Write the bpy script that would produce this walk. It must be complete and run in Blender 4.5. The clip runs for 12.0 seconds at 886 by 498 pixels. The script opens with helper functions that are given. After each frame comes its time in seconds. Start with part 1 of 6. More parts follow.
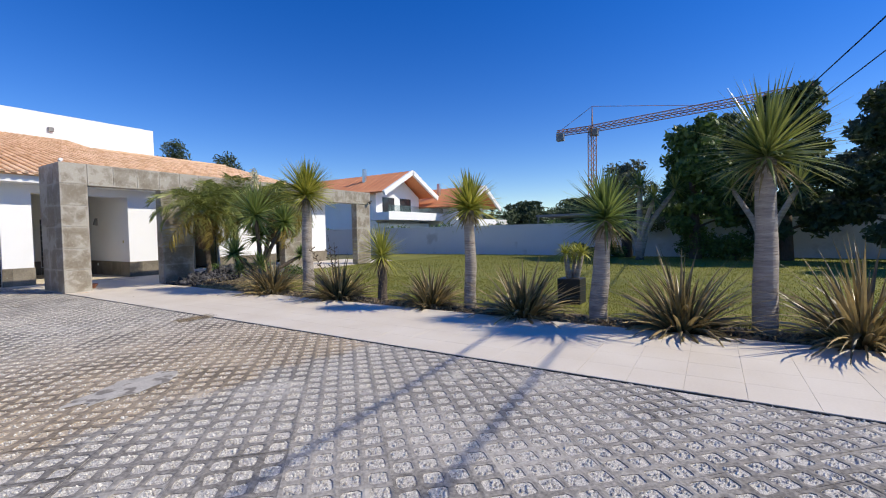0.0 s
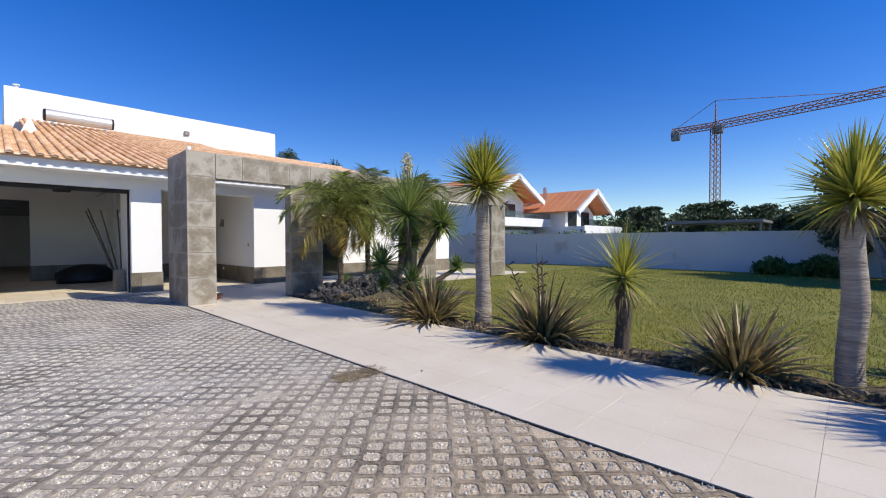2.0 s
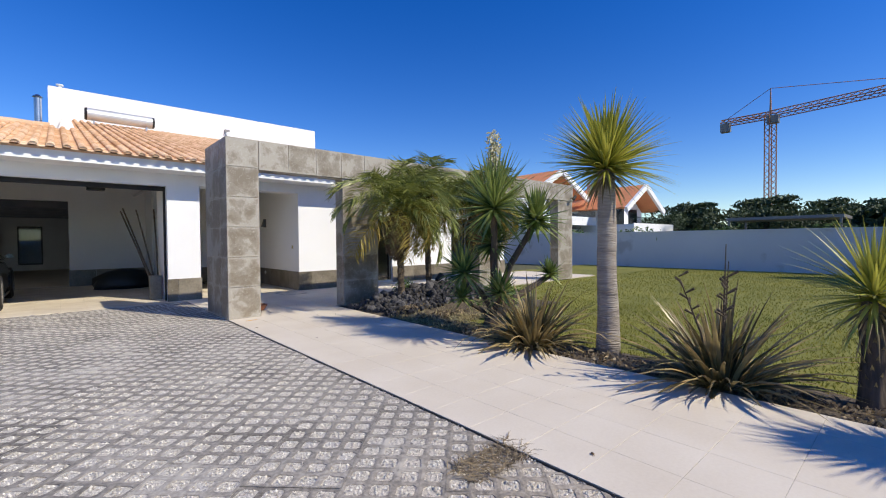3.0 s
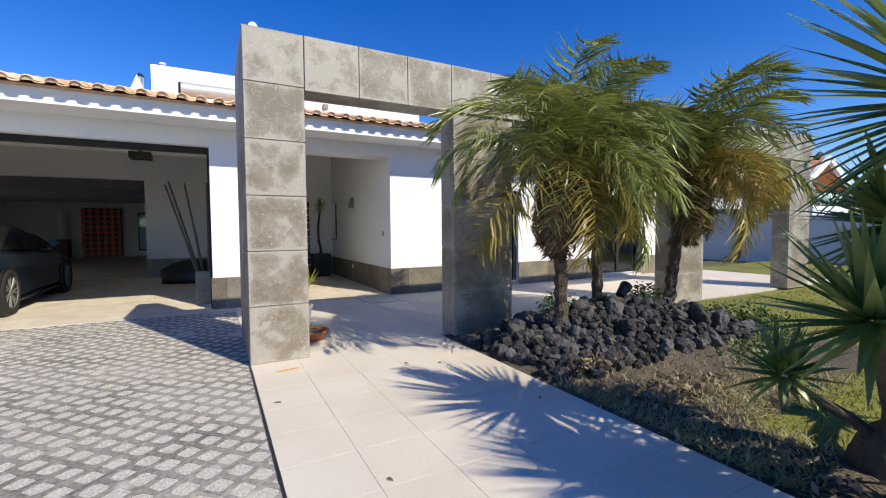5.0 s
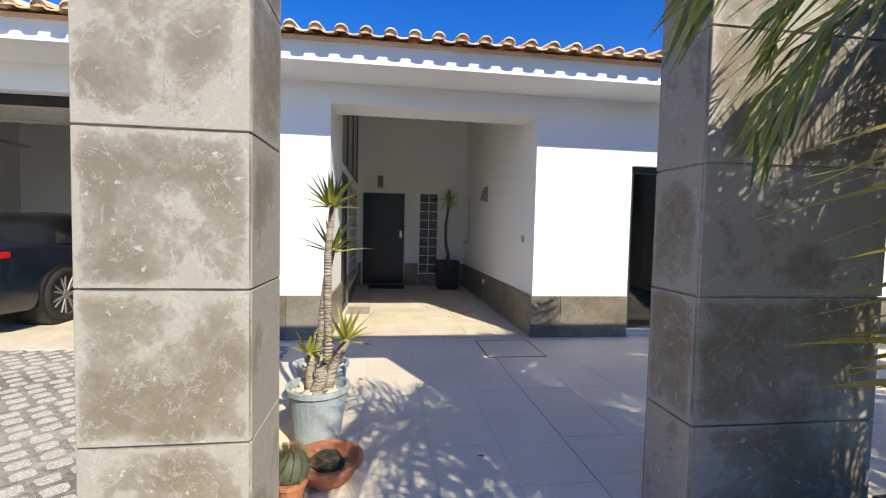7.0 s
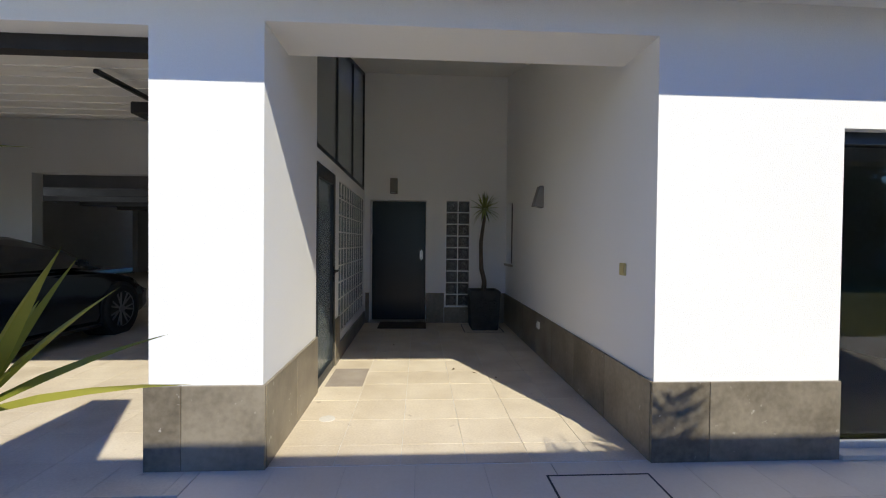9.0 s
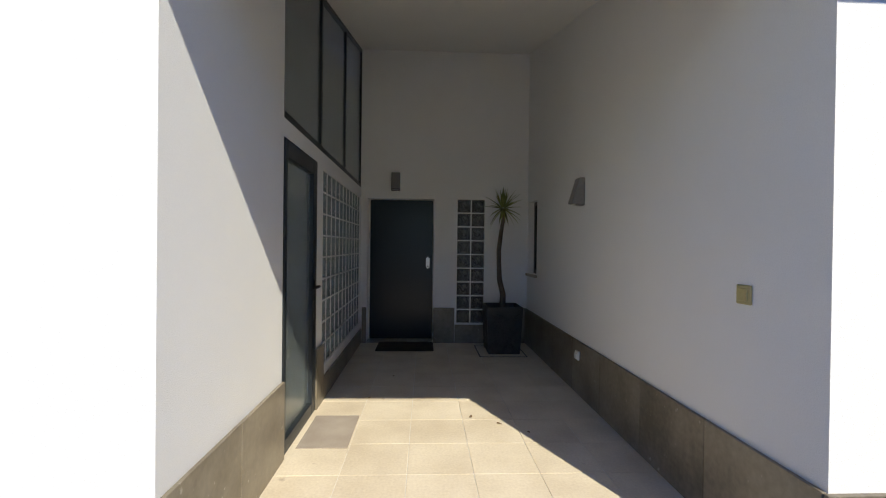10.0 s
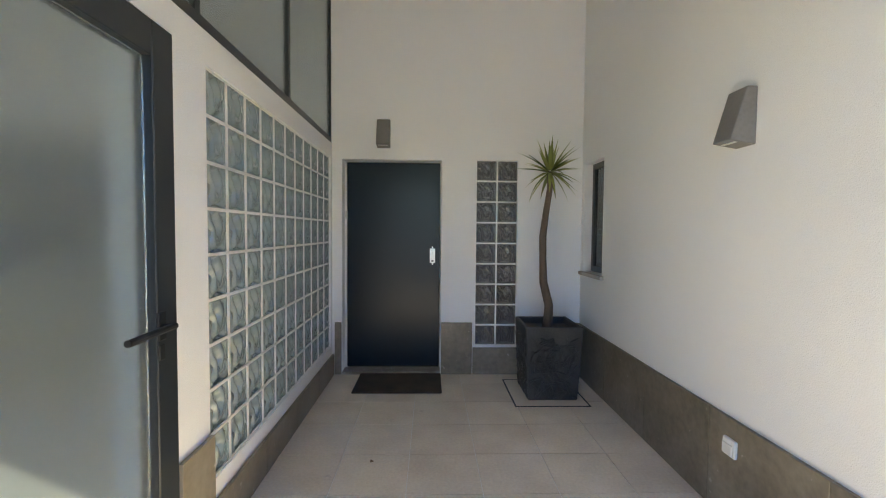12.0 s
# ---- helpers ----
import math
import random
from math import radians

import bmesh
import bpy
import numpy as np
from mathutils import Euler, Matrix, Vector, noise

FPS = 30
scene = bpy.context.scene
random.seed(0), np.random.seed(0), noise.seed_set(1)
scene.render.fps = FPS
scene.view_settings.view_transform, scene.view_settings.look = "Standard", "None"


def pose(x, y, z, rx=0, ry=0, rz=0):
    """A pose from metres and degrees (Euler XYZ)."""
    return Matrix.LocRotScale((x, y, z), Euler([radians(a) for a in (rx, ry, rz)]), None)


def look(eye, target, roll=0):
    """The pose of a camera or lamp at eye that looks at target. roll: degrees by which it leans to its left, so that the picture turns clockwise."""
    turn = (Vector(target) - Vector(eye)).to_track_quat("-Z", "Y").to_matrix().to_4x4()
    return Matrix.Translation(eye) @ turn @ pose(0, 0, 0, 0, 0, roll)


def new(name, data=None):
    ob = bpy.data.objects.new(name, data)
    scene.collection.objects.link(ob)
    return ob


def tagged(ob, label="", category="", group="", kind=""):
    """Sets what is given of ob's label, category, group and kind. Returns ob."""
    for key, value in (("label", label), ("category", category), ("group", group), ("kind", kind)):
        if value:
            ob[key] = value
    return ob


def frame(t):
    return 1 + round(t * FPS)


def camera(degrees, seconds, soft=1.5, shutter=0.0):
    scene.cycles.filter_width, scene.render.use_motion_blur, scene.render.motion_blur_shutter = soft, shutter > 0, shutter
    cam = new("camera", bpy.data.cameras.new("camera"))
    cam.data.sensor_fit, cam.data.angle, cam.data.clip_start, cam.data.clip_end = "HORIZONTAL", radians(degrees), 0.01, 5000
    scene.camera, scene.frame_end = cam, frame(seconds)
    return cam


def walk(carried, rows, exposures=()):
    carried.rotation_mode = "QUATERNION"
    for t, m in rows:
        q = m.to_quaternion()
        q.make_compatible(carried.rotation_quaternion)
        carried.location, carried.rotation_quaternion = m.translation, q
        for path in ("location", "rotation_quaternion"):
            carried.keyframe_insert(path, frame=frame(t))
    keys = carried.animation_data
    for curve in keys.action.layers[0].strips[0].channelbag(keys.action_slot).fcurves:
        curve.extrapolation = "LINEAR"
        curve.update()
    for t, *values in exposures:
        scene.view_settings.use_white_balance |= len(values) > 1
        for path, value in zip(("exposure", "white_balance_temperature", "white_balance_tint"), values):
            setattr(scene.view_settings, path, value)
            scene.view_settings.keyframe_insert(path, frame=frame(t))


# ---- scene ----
cam = camera(91.9, 12.0, soft=1.1)
PATH = [
    (0, (-5.535, -21.23, 1.27), (-3.844, -20.164, 1.196), -1.1),
    (0.5, (-5.214, -20.413, 1.276), (-3.567, -19.281, 1.209), -0.6),
    (1, (-4.917, -19.56, 1.271), (-3.345, -18.325, 1.215), -0.4),
    (1.5, (-4.638, -18.718, 1.294), (-3.135, -17.399, 1.246), -0.4),
    (2, (-4.38, -17.807, 1.313), (-2.939, -16.421, 1.273), -0.1),
    (2.5, (-4.131, -16.93, 1.288), (-2.762, -15.473, 1.253), -0.0),
    (3, (-3.873, -16.027, 1.332), (-2.538, -14.538, 1.292), -0.5),
    (3.2, (-3.773, -15.688, 1.354), (-2.445, -14.192, 1.313), -0.7),
    (4.8, (-2.196, -12.829, 1.266), (-1.171, -11.114, 1.174), -0.3),
    (5, (-2.0, -12.48, 1.269), (-1.06, -10.717, 1.176), -0.4),
    (5.5, (-1.531, -11.689, 1.278), (-0.849, -9.811, 1.192), 0.6),
    (6, (-1.124, -10.844, 1.269), (-0.654, -8.902, 1.178), 0.8),
    (6.5, (-0.895, -10.214, 1.28), (-0.566, -8.243, 1.182), 1.0),
    (7, (-0.742, -9.631, 1.292), (-0.479, -7.65, 1.198), 1.3),
    (9, (-0.458, -7.26, 1.367), (-0.347, -5.263, 1.335), 0.6),
    (9.5, (-0.458, -6.7, 1.365), (-0.366, -4.703, 1.346), 0.6),
    (10, (-0.467, -6.162, 1.393), (-0.382, -4.164, 1.379), 0.7),
    (10.5, (-0.51, -5.632, 1.415), (-0.425, -3.634, 1.4), 0.4),
    (11, (-0.526, -5.108, 1.415), (-0.432, -3.11, 1.389), 0.5),
    (11.5, (-0.448, -4.581, 1.37), (-0.384, -2.583, 1.33), 0.5),
    (12, (-0.438, -4.123, 1.386), (-0.381, -2.125, 1.304), 0.5),
]
walk(cam, [(t, look(e, g, r)) for t, e, g, r in PATH],
     exposures=((0, 0.47, 6500, 9), (3.2, 0.47, 6500, 9), (5, 0.62, 6500, 7), (6.5, 0.86, 6600, 6), (7.2, 0.9, 6650, 6), (9, 0.62, 6400, 7), (9.6, 0.65, 6500, 7), (10.5, 0.88, 6450, 7), (11.2, 1.6, 6600, 6), (12, 2.65, 6800, 3)))
# ---------------------------------------------------------------- light
SUN = Vector((1.47, -3.28, 3.14)).normalized()
world = bpy.data.worlds.new("sky")
scene.world = world
world.use_nodes = True
wn = world.node_tree
sky = wn.nodes.new("ShaderNodeTexSky")
sky.sky_type, sky.sun_disc = "NISHITA", False
sky.sun_elevation, sky.sun_rotation = radians(41.2), radians(155.9)
sky.altitude, sky.air_density, sky.dust_density, sky.ozone_density = 60, 1.0, 0.0, 4.0
wn.nodes["Background"].inputs["Strength"].default_value = 0.108
deep = wn.nodes.new("ShaderNodeHueSaturation")
deep.inputs["Hue"].default_value, deep.inputs["Saturation"].default_value = 0.520, 1.37
wn.links.new(sky.outputs[0], deep.inputs["Color"])
wn.links.new(deep.outputs[0], wn.nodes["Background"].inputs["Color"])
sun = new("sun", bpy.data.lights.new("sun", "SUN"))
sun.data.energy, sun.data.angle, sun.data.color = 3.35, radians(0.53), (1.0, 0.92, 0.77)
sun.matrix_world = look(SUN * 40, (0, 0, 0))
# fill lamp added to brighten the rear garage bay from an unseen side gap
bay = new("bay_fill", bpy.data.lights.new("bay_fill", "AREA"))
bay.data.shape, bay.data.size, bay.data.size_y, bay.data.energy, bay.data.color = "RECTANGLE", 2.4, 2.0, 22, (0.9, 0.95, 1.0)
bay.matrix_world = look((-12.05, 3.1, 1.4), (-6.0, 3.6, 1.2))


# ---------------------------------------------------------------- materials
def nodes_of(name):
    m = bpy.data.materials.new(name)
    m.use_nodes = True
    t = m.node_tree
    return m, t, t.nodes["Principled BSDF"]


def surf(name, dark, light, rough=0.7, big=0.8, fine=40.0, bump=0.15, dist=0.004, metal=0.0, rand=0.0, spec=0.5,
         speck=None, mixup=0.55, island=False, stretch=(1, 1, 1)):
    """A two-scale surface in world metres: broad stains and fine grain in colour, roughness and relief."""
    m, t, p = nodes_of(name)
    geo = t.nodes.new("ShaderNodeNewGeometry")
    mp = t.nodes.new("ShaderNodeMapping")
    mp.inputs["Scale"].default_value = stretch
    t.links.new(geo.outputs["Position"], mp.inputs["Vector"])
    a, b = t.nodes.new("ShaderNodeTexNoise"), t.nodes.new("ShaderNodeTexNoise")
    for n, s, d in ((a, big, 5.0), (b, fine, 3.0)):
        n.inputs["Scale"].default_value, n.inputs["Detail"].default_value = s, d
        t.links.new(mp.outputs[0], n.inputs["Vector"])
    mix = t.nodes.new("ShaderNodeMix")
    mix.inputs[0].default_value = 1 - mixup
    t.links.new(a.outputs["Fac"], mix.inputs[2])
    t.links.new(b.outputs["Fac"], mix.inputs[3])
    last = mix.outputs[0]
    if rand:
        info = t.nodes.new("ShaderNodeNewGeometry") if island else t.nodes.new("ShaderNodeObjectInfo")
        add = t.nodes.new("ShaderNodeMath")
        add.operation = "MULTIPLY_ADD"
        add.inputs[1].default_value = rand
        t.links.new(info.outputs["Random Per Island" if island else "Random"], add.inputs[0])
        sub = t.nodes.new("ShaderNodeMath")
        sub.operation = "SUBTRACT"
        sub.inputs[1].default_value = rand / 2
        t.links.new(last, sub.inputs[0])
        t.links.new(sub.outputs[0], add.inputs[2])
        last = add.outputs[0]
    ramp = t.nodes.new("ShaderNodeValToRGB")
    ramp.color_ramp.elements[0].position, ramp.color_ramp.elements[1].position = 0.32, 0.68
    ramp.color_ramp.elements[0].color, ramp.color_ramp.elements[1].color = (*dark, 1), (*light, 1)
    t.links.new(last, ramp.inputs[0])
    col = ramp.outputs[0]
    if speck:
        v = t.nodes.new("ShaderNodeTexNoise")
        v.inputs["Scale"].default_value, v.inputs["Detail"].default_value = speck[1], 6
        t.links.new(mp.outputs[0], v.inputs["Vector"])
        r2 = t.nodes.new("ShaderNodeValToRGB")
        r2.color_ramp.elements[0].position, r2.color_ramp.elements[1].position = speck[2], speck[2] + 0.06
        t.links.new(v.outputs["Fac"], r2.inputs[0])
        m2 = t.nodes.new("ShaderNodeMix")
        m2.data_type = "RGBA"
        m2.inputs[7].default_value = (*speck[0], 1)
        t.links.new(r2.outputs[0], m2.inputs[0])
        t.links.new(col, m2.inputs[6])
        col = m2.outputs[2]
    t.links.new(col, p.inputs["Base Color"])
    mr = t.nodes.new("ShaderNodeMapRange")
    mr.inputs[3].default_value, mr.inputs[4].default_value = rough - 0.1, min(1, rough + 0.1)
    t.links.new(b.outputs["Fac"], mr.inputs[0])
    t.links.new(mr.outputs[0], p.inputs["Roughness"])
    p.inputs["Metallic"].default_value = metal
    p.inputs["Specular IOR Level"].default_value = spec
    if bump:
        bp = t.nodes.new("ShaderNodeBump")
        bp.inputs["Strength"].default_value, bp.inputs["Distance"].default_value = bump, dist
        t.links.new(b.outputs["Fac"], bp.inputs["Height"])
        t.links.new(bp.outputs[0], p.inputs["Normal"])
    return m


def leafy(name, dark, light, rough=0.45, trans=0.25, scale=3.0, island=True):
    """Leaves: a colour for each leaf, and light shining through."""
    m, t, p = nodes_of(name)
    geo = t.nodes.new("ShaderNodeNewGeometry")
    n = t.nodes.new("ShaderNodeTexNoise")
    n.inputs["Scale"].default_value = scale
    t.links.new(geo.outputs["Position"], n.inputs["Vector"])
    mix = t.nodes.new("ShaderNodeMix")
    mix.inputs[0].default_value = 0.5
    t.links.new(n.outputs["Fac"], mix.inputs[2])
    t.links.new(geo.outputs["Random Per Island"], mix.inputs[3])
    ramp = t.nodes.new("ShaderNodeValToRGB")
    ramp.color_ramp.elements[0].position, ramp.color_ramp.elements[1].position = 0.2, 0.8
    ramp.color_ramp.elements[0].color, ramp.color_ramp.elements[1].color = (*dark, 1), (*light, 1)
    t.links.new(mix.outputs[0], ramp.inputs[0])
    t.links.new(ramp.outputs[0], p.inputs["Base Color"])
    p.inputs["Roughness"].default_value = rough
    tr = t.nodes.new("ShaderNodeBsdfTranslucent")
    t.links.new(ramp.outputs[0], tr.inputs["Color"])
    ms = t.nodes.new("ShaderNodeMixShader")
    ms.inputs[0].default_value = trans
    t.links.new(p.outputs[0], ms.inputs[1])
    t.links.new(tr.outputs[0], ms.inputs[2])
    t.links.new(ms.outputs[0], t.nodes["Material Output"].inputs["Surface"])
    return m


def glassy(name, colour, rough=0.0, trans=1.0, waves=0.0, ior=1.45):
    m, t, p = nodes_of(name)
    p.inputs["Base Color"].default_value = (*colour, 1)
    p.inputs["Roughness"].default_value = rough
    p.inputs["Transmission Weight"].default_value = trans
    p.inputs["IOR"].default_value = ior
    if waves:
        geo = t.nodes.new("ShaderNodeNewGeometry")
        n = t.nodes.new("ShaderNodeTexNoise")
        n.inputs["Scale"].default_value, n.inputs["Distortion"].default_value = 14, 2.5
        t.links.new(geo.outputs["Position"], n.inputs["Vector"])
        bp = t.nodes.new("ShaderNodeBump")
        bp.inputs["Strength"].default_value, bp.inputs["Distance"].default_value = waves, 0.03
        t.links.new(n.outputs["Fac"], bp.inputs["Height"])
        t.links.new(bp.outputs[0], p.inputs["Normal"])
    return m


def weathered_tile(name, dark, mid, pale, rough=0.42):
    """Stone tiles with brown wet-looking patches, a pale lime rim along the edges, and chipped white flecks."""
    m, t, p = nodes_of(name)
    L = t.links.new

    def node(kind, **kw):
        n = t.nodes.new("ShaderNode" + kind)
        for k, v in kw.items():
            n.inputs[k].default_value = v
        return n

    def calc(op, a, c):
        n = t.nodes.new("ShaderNodeMath")
        n.operation = op
        for k, v in enumerate((a, c)):
            if isinstance(v, (int, float)):
                n.inputs[k].default_value = v
            else:
                L(v, n.inputs[k])
        return n.outputs[0]

    geo, tc, info = t.nodes.new("ShaderNodeNewGeometry"), t.nodes.new("ShaderNodeTexCoord"), t.nodes.new("ShaderNodeObjectInfo")
    g3, n3 = t.nodes.new("ShaderNodeSeparateXYZ"), t.nodes.new("ShaderNodeSeparateXYZ")
    L(tc.outputs["Generated"], g3.inputs[0])
    L(tc.outputs["Normal"], n3.inputs[0])
    edge = None
    for k in range(3):
        d = calc("ABSOLUTE", calc("SUBTRACT", g3.outputs[k], 0.5), 0)
        d = calc("MULTIPLY", d, calc("SUBTRACT", 1.0, calc("ABSOLUTE", n3.outputs[k], 0)))
        edge = d if edge is None else calc("MAXIMUM", edge, d)
    big, mid_n, fine = node("TexNoise", Scale=2.6, Detail=8.0, Distortion=0.25, Roughness=0.62), node("TexNoise", Scale=15.0, Detail=8.0, Roughness=0.75), node("TexNoise", Scale=70.0, Detail=3.0)
    vein = node("TexNoise", Scale=5.0, Detail=8.0, Distortion=0.9, Roughness=0.7)
    for n in (big, mid_n, fine, vein):
        L(geo.outputs["Position"], n.inputs["Vector"])
    soak = calc("ADD", calc("MULTIPLY", big.outputs["Fac"], 0.75), calc("MULTIPLY", mid_n.outputs["Fac"], 0.28))
    soak = calc("SUBTRACT", soak, calc("MULTIPLY", calc("POWER", calc("MULTIPLY", edge, 2.0), 10.0), 0.17))
    soak = calc("ADD", soak, calc("MULTIPLY", calc("SUBTRACT", info.outputs["Random"], 0.5), 0.12))
    r1 = t.nodes.new("ShaderNodeValToRGB")
    e = r1.color_ramp.elements
    e[0].position, e[0].color = 0.45, (*pale, 1)
    e[1].position, e[1].color = 0.575, (*dark, 1)
    a = e.new(0.49)
    a.color = (*mid, 1)
    a = e.new(0.53)
    a.color = tuple(0.6 * q + 0.4 * w for q, w in zip(mid, dark)) + (1,)
    L(soak, r1.inputs[0])
    ridge = calc("ABSOLUTE", calc("SUBTRACT", vein.outputs["Fac"], 0.5), 0)
    r2 = t.nodes.new("ShaderNodeValToRGB")
    r2.color_ramp.elements[0].position, r2.color_ramp.elements[1].position = 0.0, 0.02
    r2.color_ramp.elements[0].color, r2.color_ramp.elements[1].color = (0.45, 0.45, 0.45, 1), (0, 0, 0, 1)
    L(ridge, r2.inputs[0])
    fleck = node("TexNoise", Scale=26.0, Detail=4.0)
    L(geo.outputs["Position"], fleck.inputs["Vector"])
    r3 = t.nodes.new("ShaderNodeValToRGB")
    r3.color_ramp.elements[0].position, r3.color_ramp.elements[1].position = 0.69, 0.73
    L(fleck.outputs["Fac"], r3.inputs[0])
    gate = calc("MULTIPLY", r2.outputs[0], calc("GREATER_THAN", mid_n.outputs["Fac"], 0.5))
    mx = t.nodes.new("ShaderNodeMix")
    mx.data_type = "RGBA"
    mx.inputs[7].default_value = (0.60, 0.575, 0.52, 1)
    L(calc("MAXIMUM", gate, calc("MULTIPLY", r3.outputs[0], 0.7)), mx.inputs[0])
    L(r1.outputs[0], mx.inputs[6])
    gr = t.nodes.new("ShaderNodeMix")
    gr.data_type, gr.blend_type = "RGBA", "MULTIPLY"
    gr.inputs[0].default_value = 0.35
    L(mx.outputs[2], gr.inputs[6])
    r4 = t.nodes.new("ShaderNodeValToRGB")
    r4.color_ramp.elements[0].position, r4.color_ramp.elements[1].position = 0.3, 0.7
    r4.color_ramp.elements[0].color = (0.72, 0.72, 0.72, 1)
    L(fine.outputs["Fac"], r4.inputs[0])
    L(r4.outputs[0], gr.inputs[7])
    L(gr.outputs[2], p.inputs["Base Color"])
    mr = t.nodes.new("ShaderNodeMapRange")
    mr.inputs[3].default_value, mr.inputs[4].default_value = rough + 0.25, rough - 0.05
    L(soak, mr.inputs[0])
    L(mr.outputs[0], p.inputs["Roughness"])
    bp = t.nodes.new("ShaderNodeBump")
    bp.inputs["Strength"].default_value, bp.inputs["Distance"].default_value = 0.3, 0.004
    L(calc("ADD", mid_n.outputs["Fac"], calc("MULTIPLY", fine.outputs["Fac"], 0.4)), bp.inputs["Height"])
    L(bp.outputs[0], p.inputs["Normal"])
    return m


PLASTER = surf("white_render", (0.80, 0.80, 0.795), (0.88, 0.88, 0.875), 0.85, 0.6, 210, 0.5, 0.004, spec=0.3)
PLASTER_IN = surf("indoor_paint", (0.74, 0.73, 0.71), (0.82, 0.81, 0.79), 0.85, 0.7, 90, 0.1, 0.002, spec=0.3)
CEIL = surf("ceiling_paint", (0.74, 0.73, 0.71), (0.8, 0.8, 0.78), 0.9, 0.8, 90, 0.08, 0.002, spec=0.3)
SLATCEIL = surf("grey_rear_ceiling", (0.13, 0.13, 0.14), (0.22, 0.22, 0.23), 0.8, 2, 50, 0.1, 0.002)
SLATE = weathered_tile("grey_stone_tile", (0.225, 0.186, 0.132), (0.30, 0.262, 0.203), (0.405, 0.368, 0.305))
PLINTH = surf("plinth_stone", (0.12, 0.10, 0.07), (0.285, 0.247, 0.186), 0.36, 3.0, 26, 0.15, 0.002, rand=0.18, mixup=0.65, speck=((0.44, 0.41, 0.35), 18.0, 0.68))
PAVE_WARM = surf("warm_paving", (0.60, 0.505, 0.375), (0.80, 0.71, 0.56), 0.6, 2.6, 60, 0.1, 0.002, rand=0.12, mixup=0.62, speck=((0.50, 0.41, 0.31), 6.5, 0.69))
PAVE = surf("pale_paving", (0.65, 0.565, 0.445), (0.75, 0.675, 0.56), 0.72, 1.3, 45, 0.2, 0.003, rand=0.05, mixup=0.7, speck=((0.46, 0.38, 0.28), 5.0, 0.73))
GROUT = surf("grout", (0.42, 0.36, 0.28), (0.66, 0.59, 0.49), 0.9, 6, 70, mixup=0.8)
PALEGROUT = surf("pale_grout", (0.66, 0.62, 0.55), (0.82, 0.78, 0.71), 0.9, 3, 70)
CONCRETE = surf("paver_concrete", (0.125, 0.112, 0.093), (0.47, 0.43, 0.37), 0.88, 1.6, 38, 0.9, 0.008, rand=0.12, mixup=0.48, speck=((0.52, 0.48, 0.41), 2.3, 0.62))
GRAVEL = surf("gravel_fill", (0.42, 0.38, 0.32), (0.86, 0.80, 0.70), 0.9, 60, 120, 1.0, 0.012, mixup=0.7)
SOIL = surf("dark_soil", (0.045, 0.036, 0.025), (0.17, 0.13, 0.088), 0.95, 4, 45, 0.9, 0.02)
TURF = surf("lawn_turf", (0.12, 0.13, 0.018), (0.26, 0.245, 0.042), 0.9, 0.8, 40, 0.6, 0.01)
EARTH = surf("distant_ground", (0.06, 0.07, 0.03), (0.14, 0.13, 0.06), 0.95, 0.05, 2)
CLAY = surf("clay_roof_tile", (0.64, 0.40, 0.23), (0.84, 0.62, 0.43), 0.8, 1.2, 40, 0.25, 0.003, rand=0.35, island=False)
CLAY_I = surf("clay_roof_field", (0.58, 0.34, 0.18), (0.80, 0.55, 0.36), 0.8, 1.2, 40, 0.25, 0.003, rand=0.35, island=True)
CLAY_FAR = surf("orange_roof", (0.60, 0.215, 0.085), (0.76, 0.32, 0.145), 0.8, 0.5, 8, 0.3, 0.02)
LAVA = surf("lava_rock", (0.018, 0.017, 0.018), (0.125, 0.117, 0.115), 0.85, 5, 45, 1.0, 0.012, rand=0.3)
DARKMETAL = surf("anthracite_metal", (0.016, 0.021, 0.025), (0.026, 0.032, 0.037), 0.38, 2, 60, 0.03, 0.001)
DOORPAINT = surf("dark_blue_door", (0.007, 0.014, 0.022), (0.010, 0.019, 0.030), 0.27, 0.6, 200, 0.0, spec=0.35)
BLACK = surf("black_plastic", (0.01, 0.01, 0.01), (0.02, 0.02, 0.02), 0.5, 3, 60, 0.05)
PLANTER = surf("black_cast_planter", (0.018, 0.018, 0.018), (0.06, 0.058, 0.055), 0.6, 6, 90, 0.4, 0.002)
STEEL = surf("brushed_steel", (0.45, 0.45, 0.45), (0.6, 0.6, 0.6), 0.3, 3, 90, 0.05, metal=1.0)
GREYMETAL = surf("grey_lamp_metal", (0.20, 0.19, 0.18), (0.27, 0.26, 0.25), 0.5, 3, 70, 0.05, metal=0.3)
TERRACOTTA = surf("terracotta", (0.36, 0.13, 0.06), (0.52, 0.22, 0.11), 0.75, 5, 60, 0.2)
ZINC = surf("blue_grey_pot", (0.26, 0.32, 0.35), (0.48, 0.53, 0.55), 0.6, 5, 50, 0.1, speck=((0.6, 0.58, 0.53), 7, 0.62))
TRUNK = surf("smooth_grey_bark", (0.24, 0.20, 0.165), (0.50, 0.435, 0.36), 0.9, 3, 16, 1.0, 0.03, stretch=(0.5, 0.5, 5))
PALMBARK = surf("fibrous_palm_bark", (0.04, 0.03, 0.02), (0.19, 0.14, 0.09), 0.95, 5, 40, 1.0, 0.02)
BARK = surf("brown_bark", (0.05, 0.04, 0.03), (0.16, 0.12, 0.09), 0.95, 3, 25, 0.9, 0.02, stretch=(1, 1, 0.3))
MATGREY = surf("grey_brown_mat", (0.30, 0.25, 0.205), (0.44, 0.38, 0.32), 0.95, 5, 160, 0.6, 0.003)
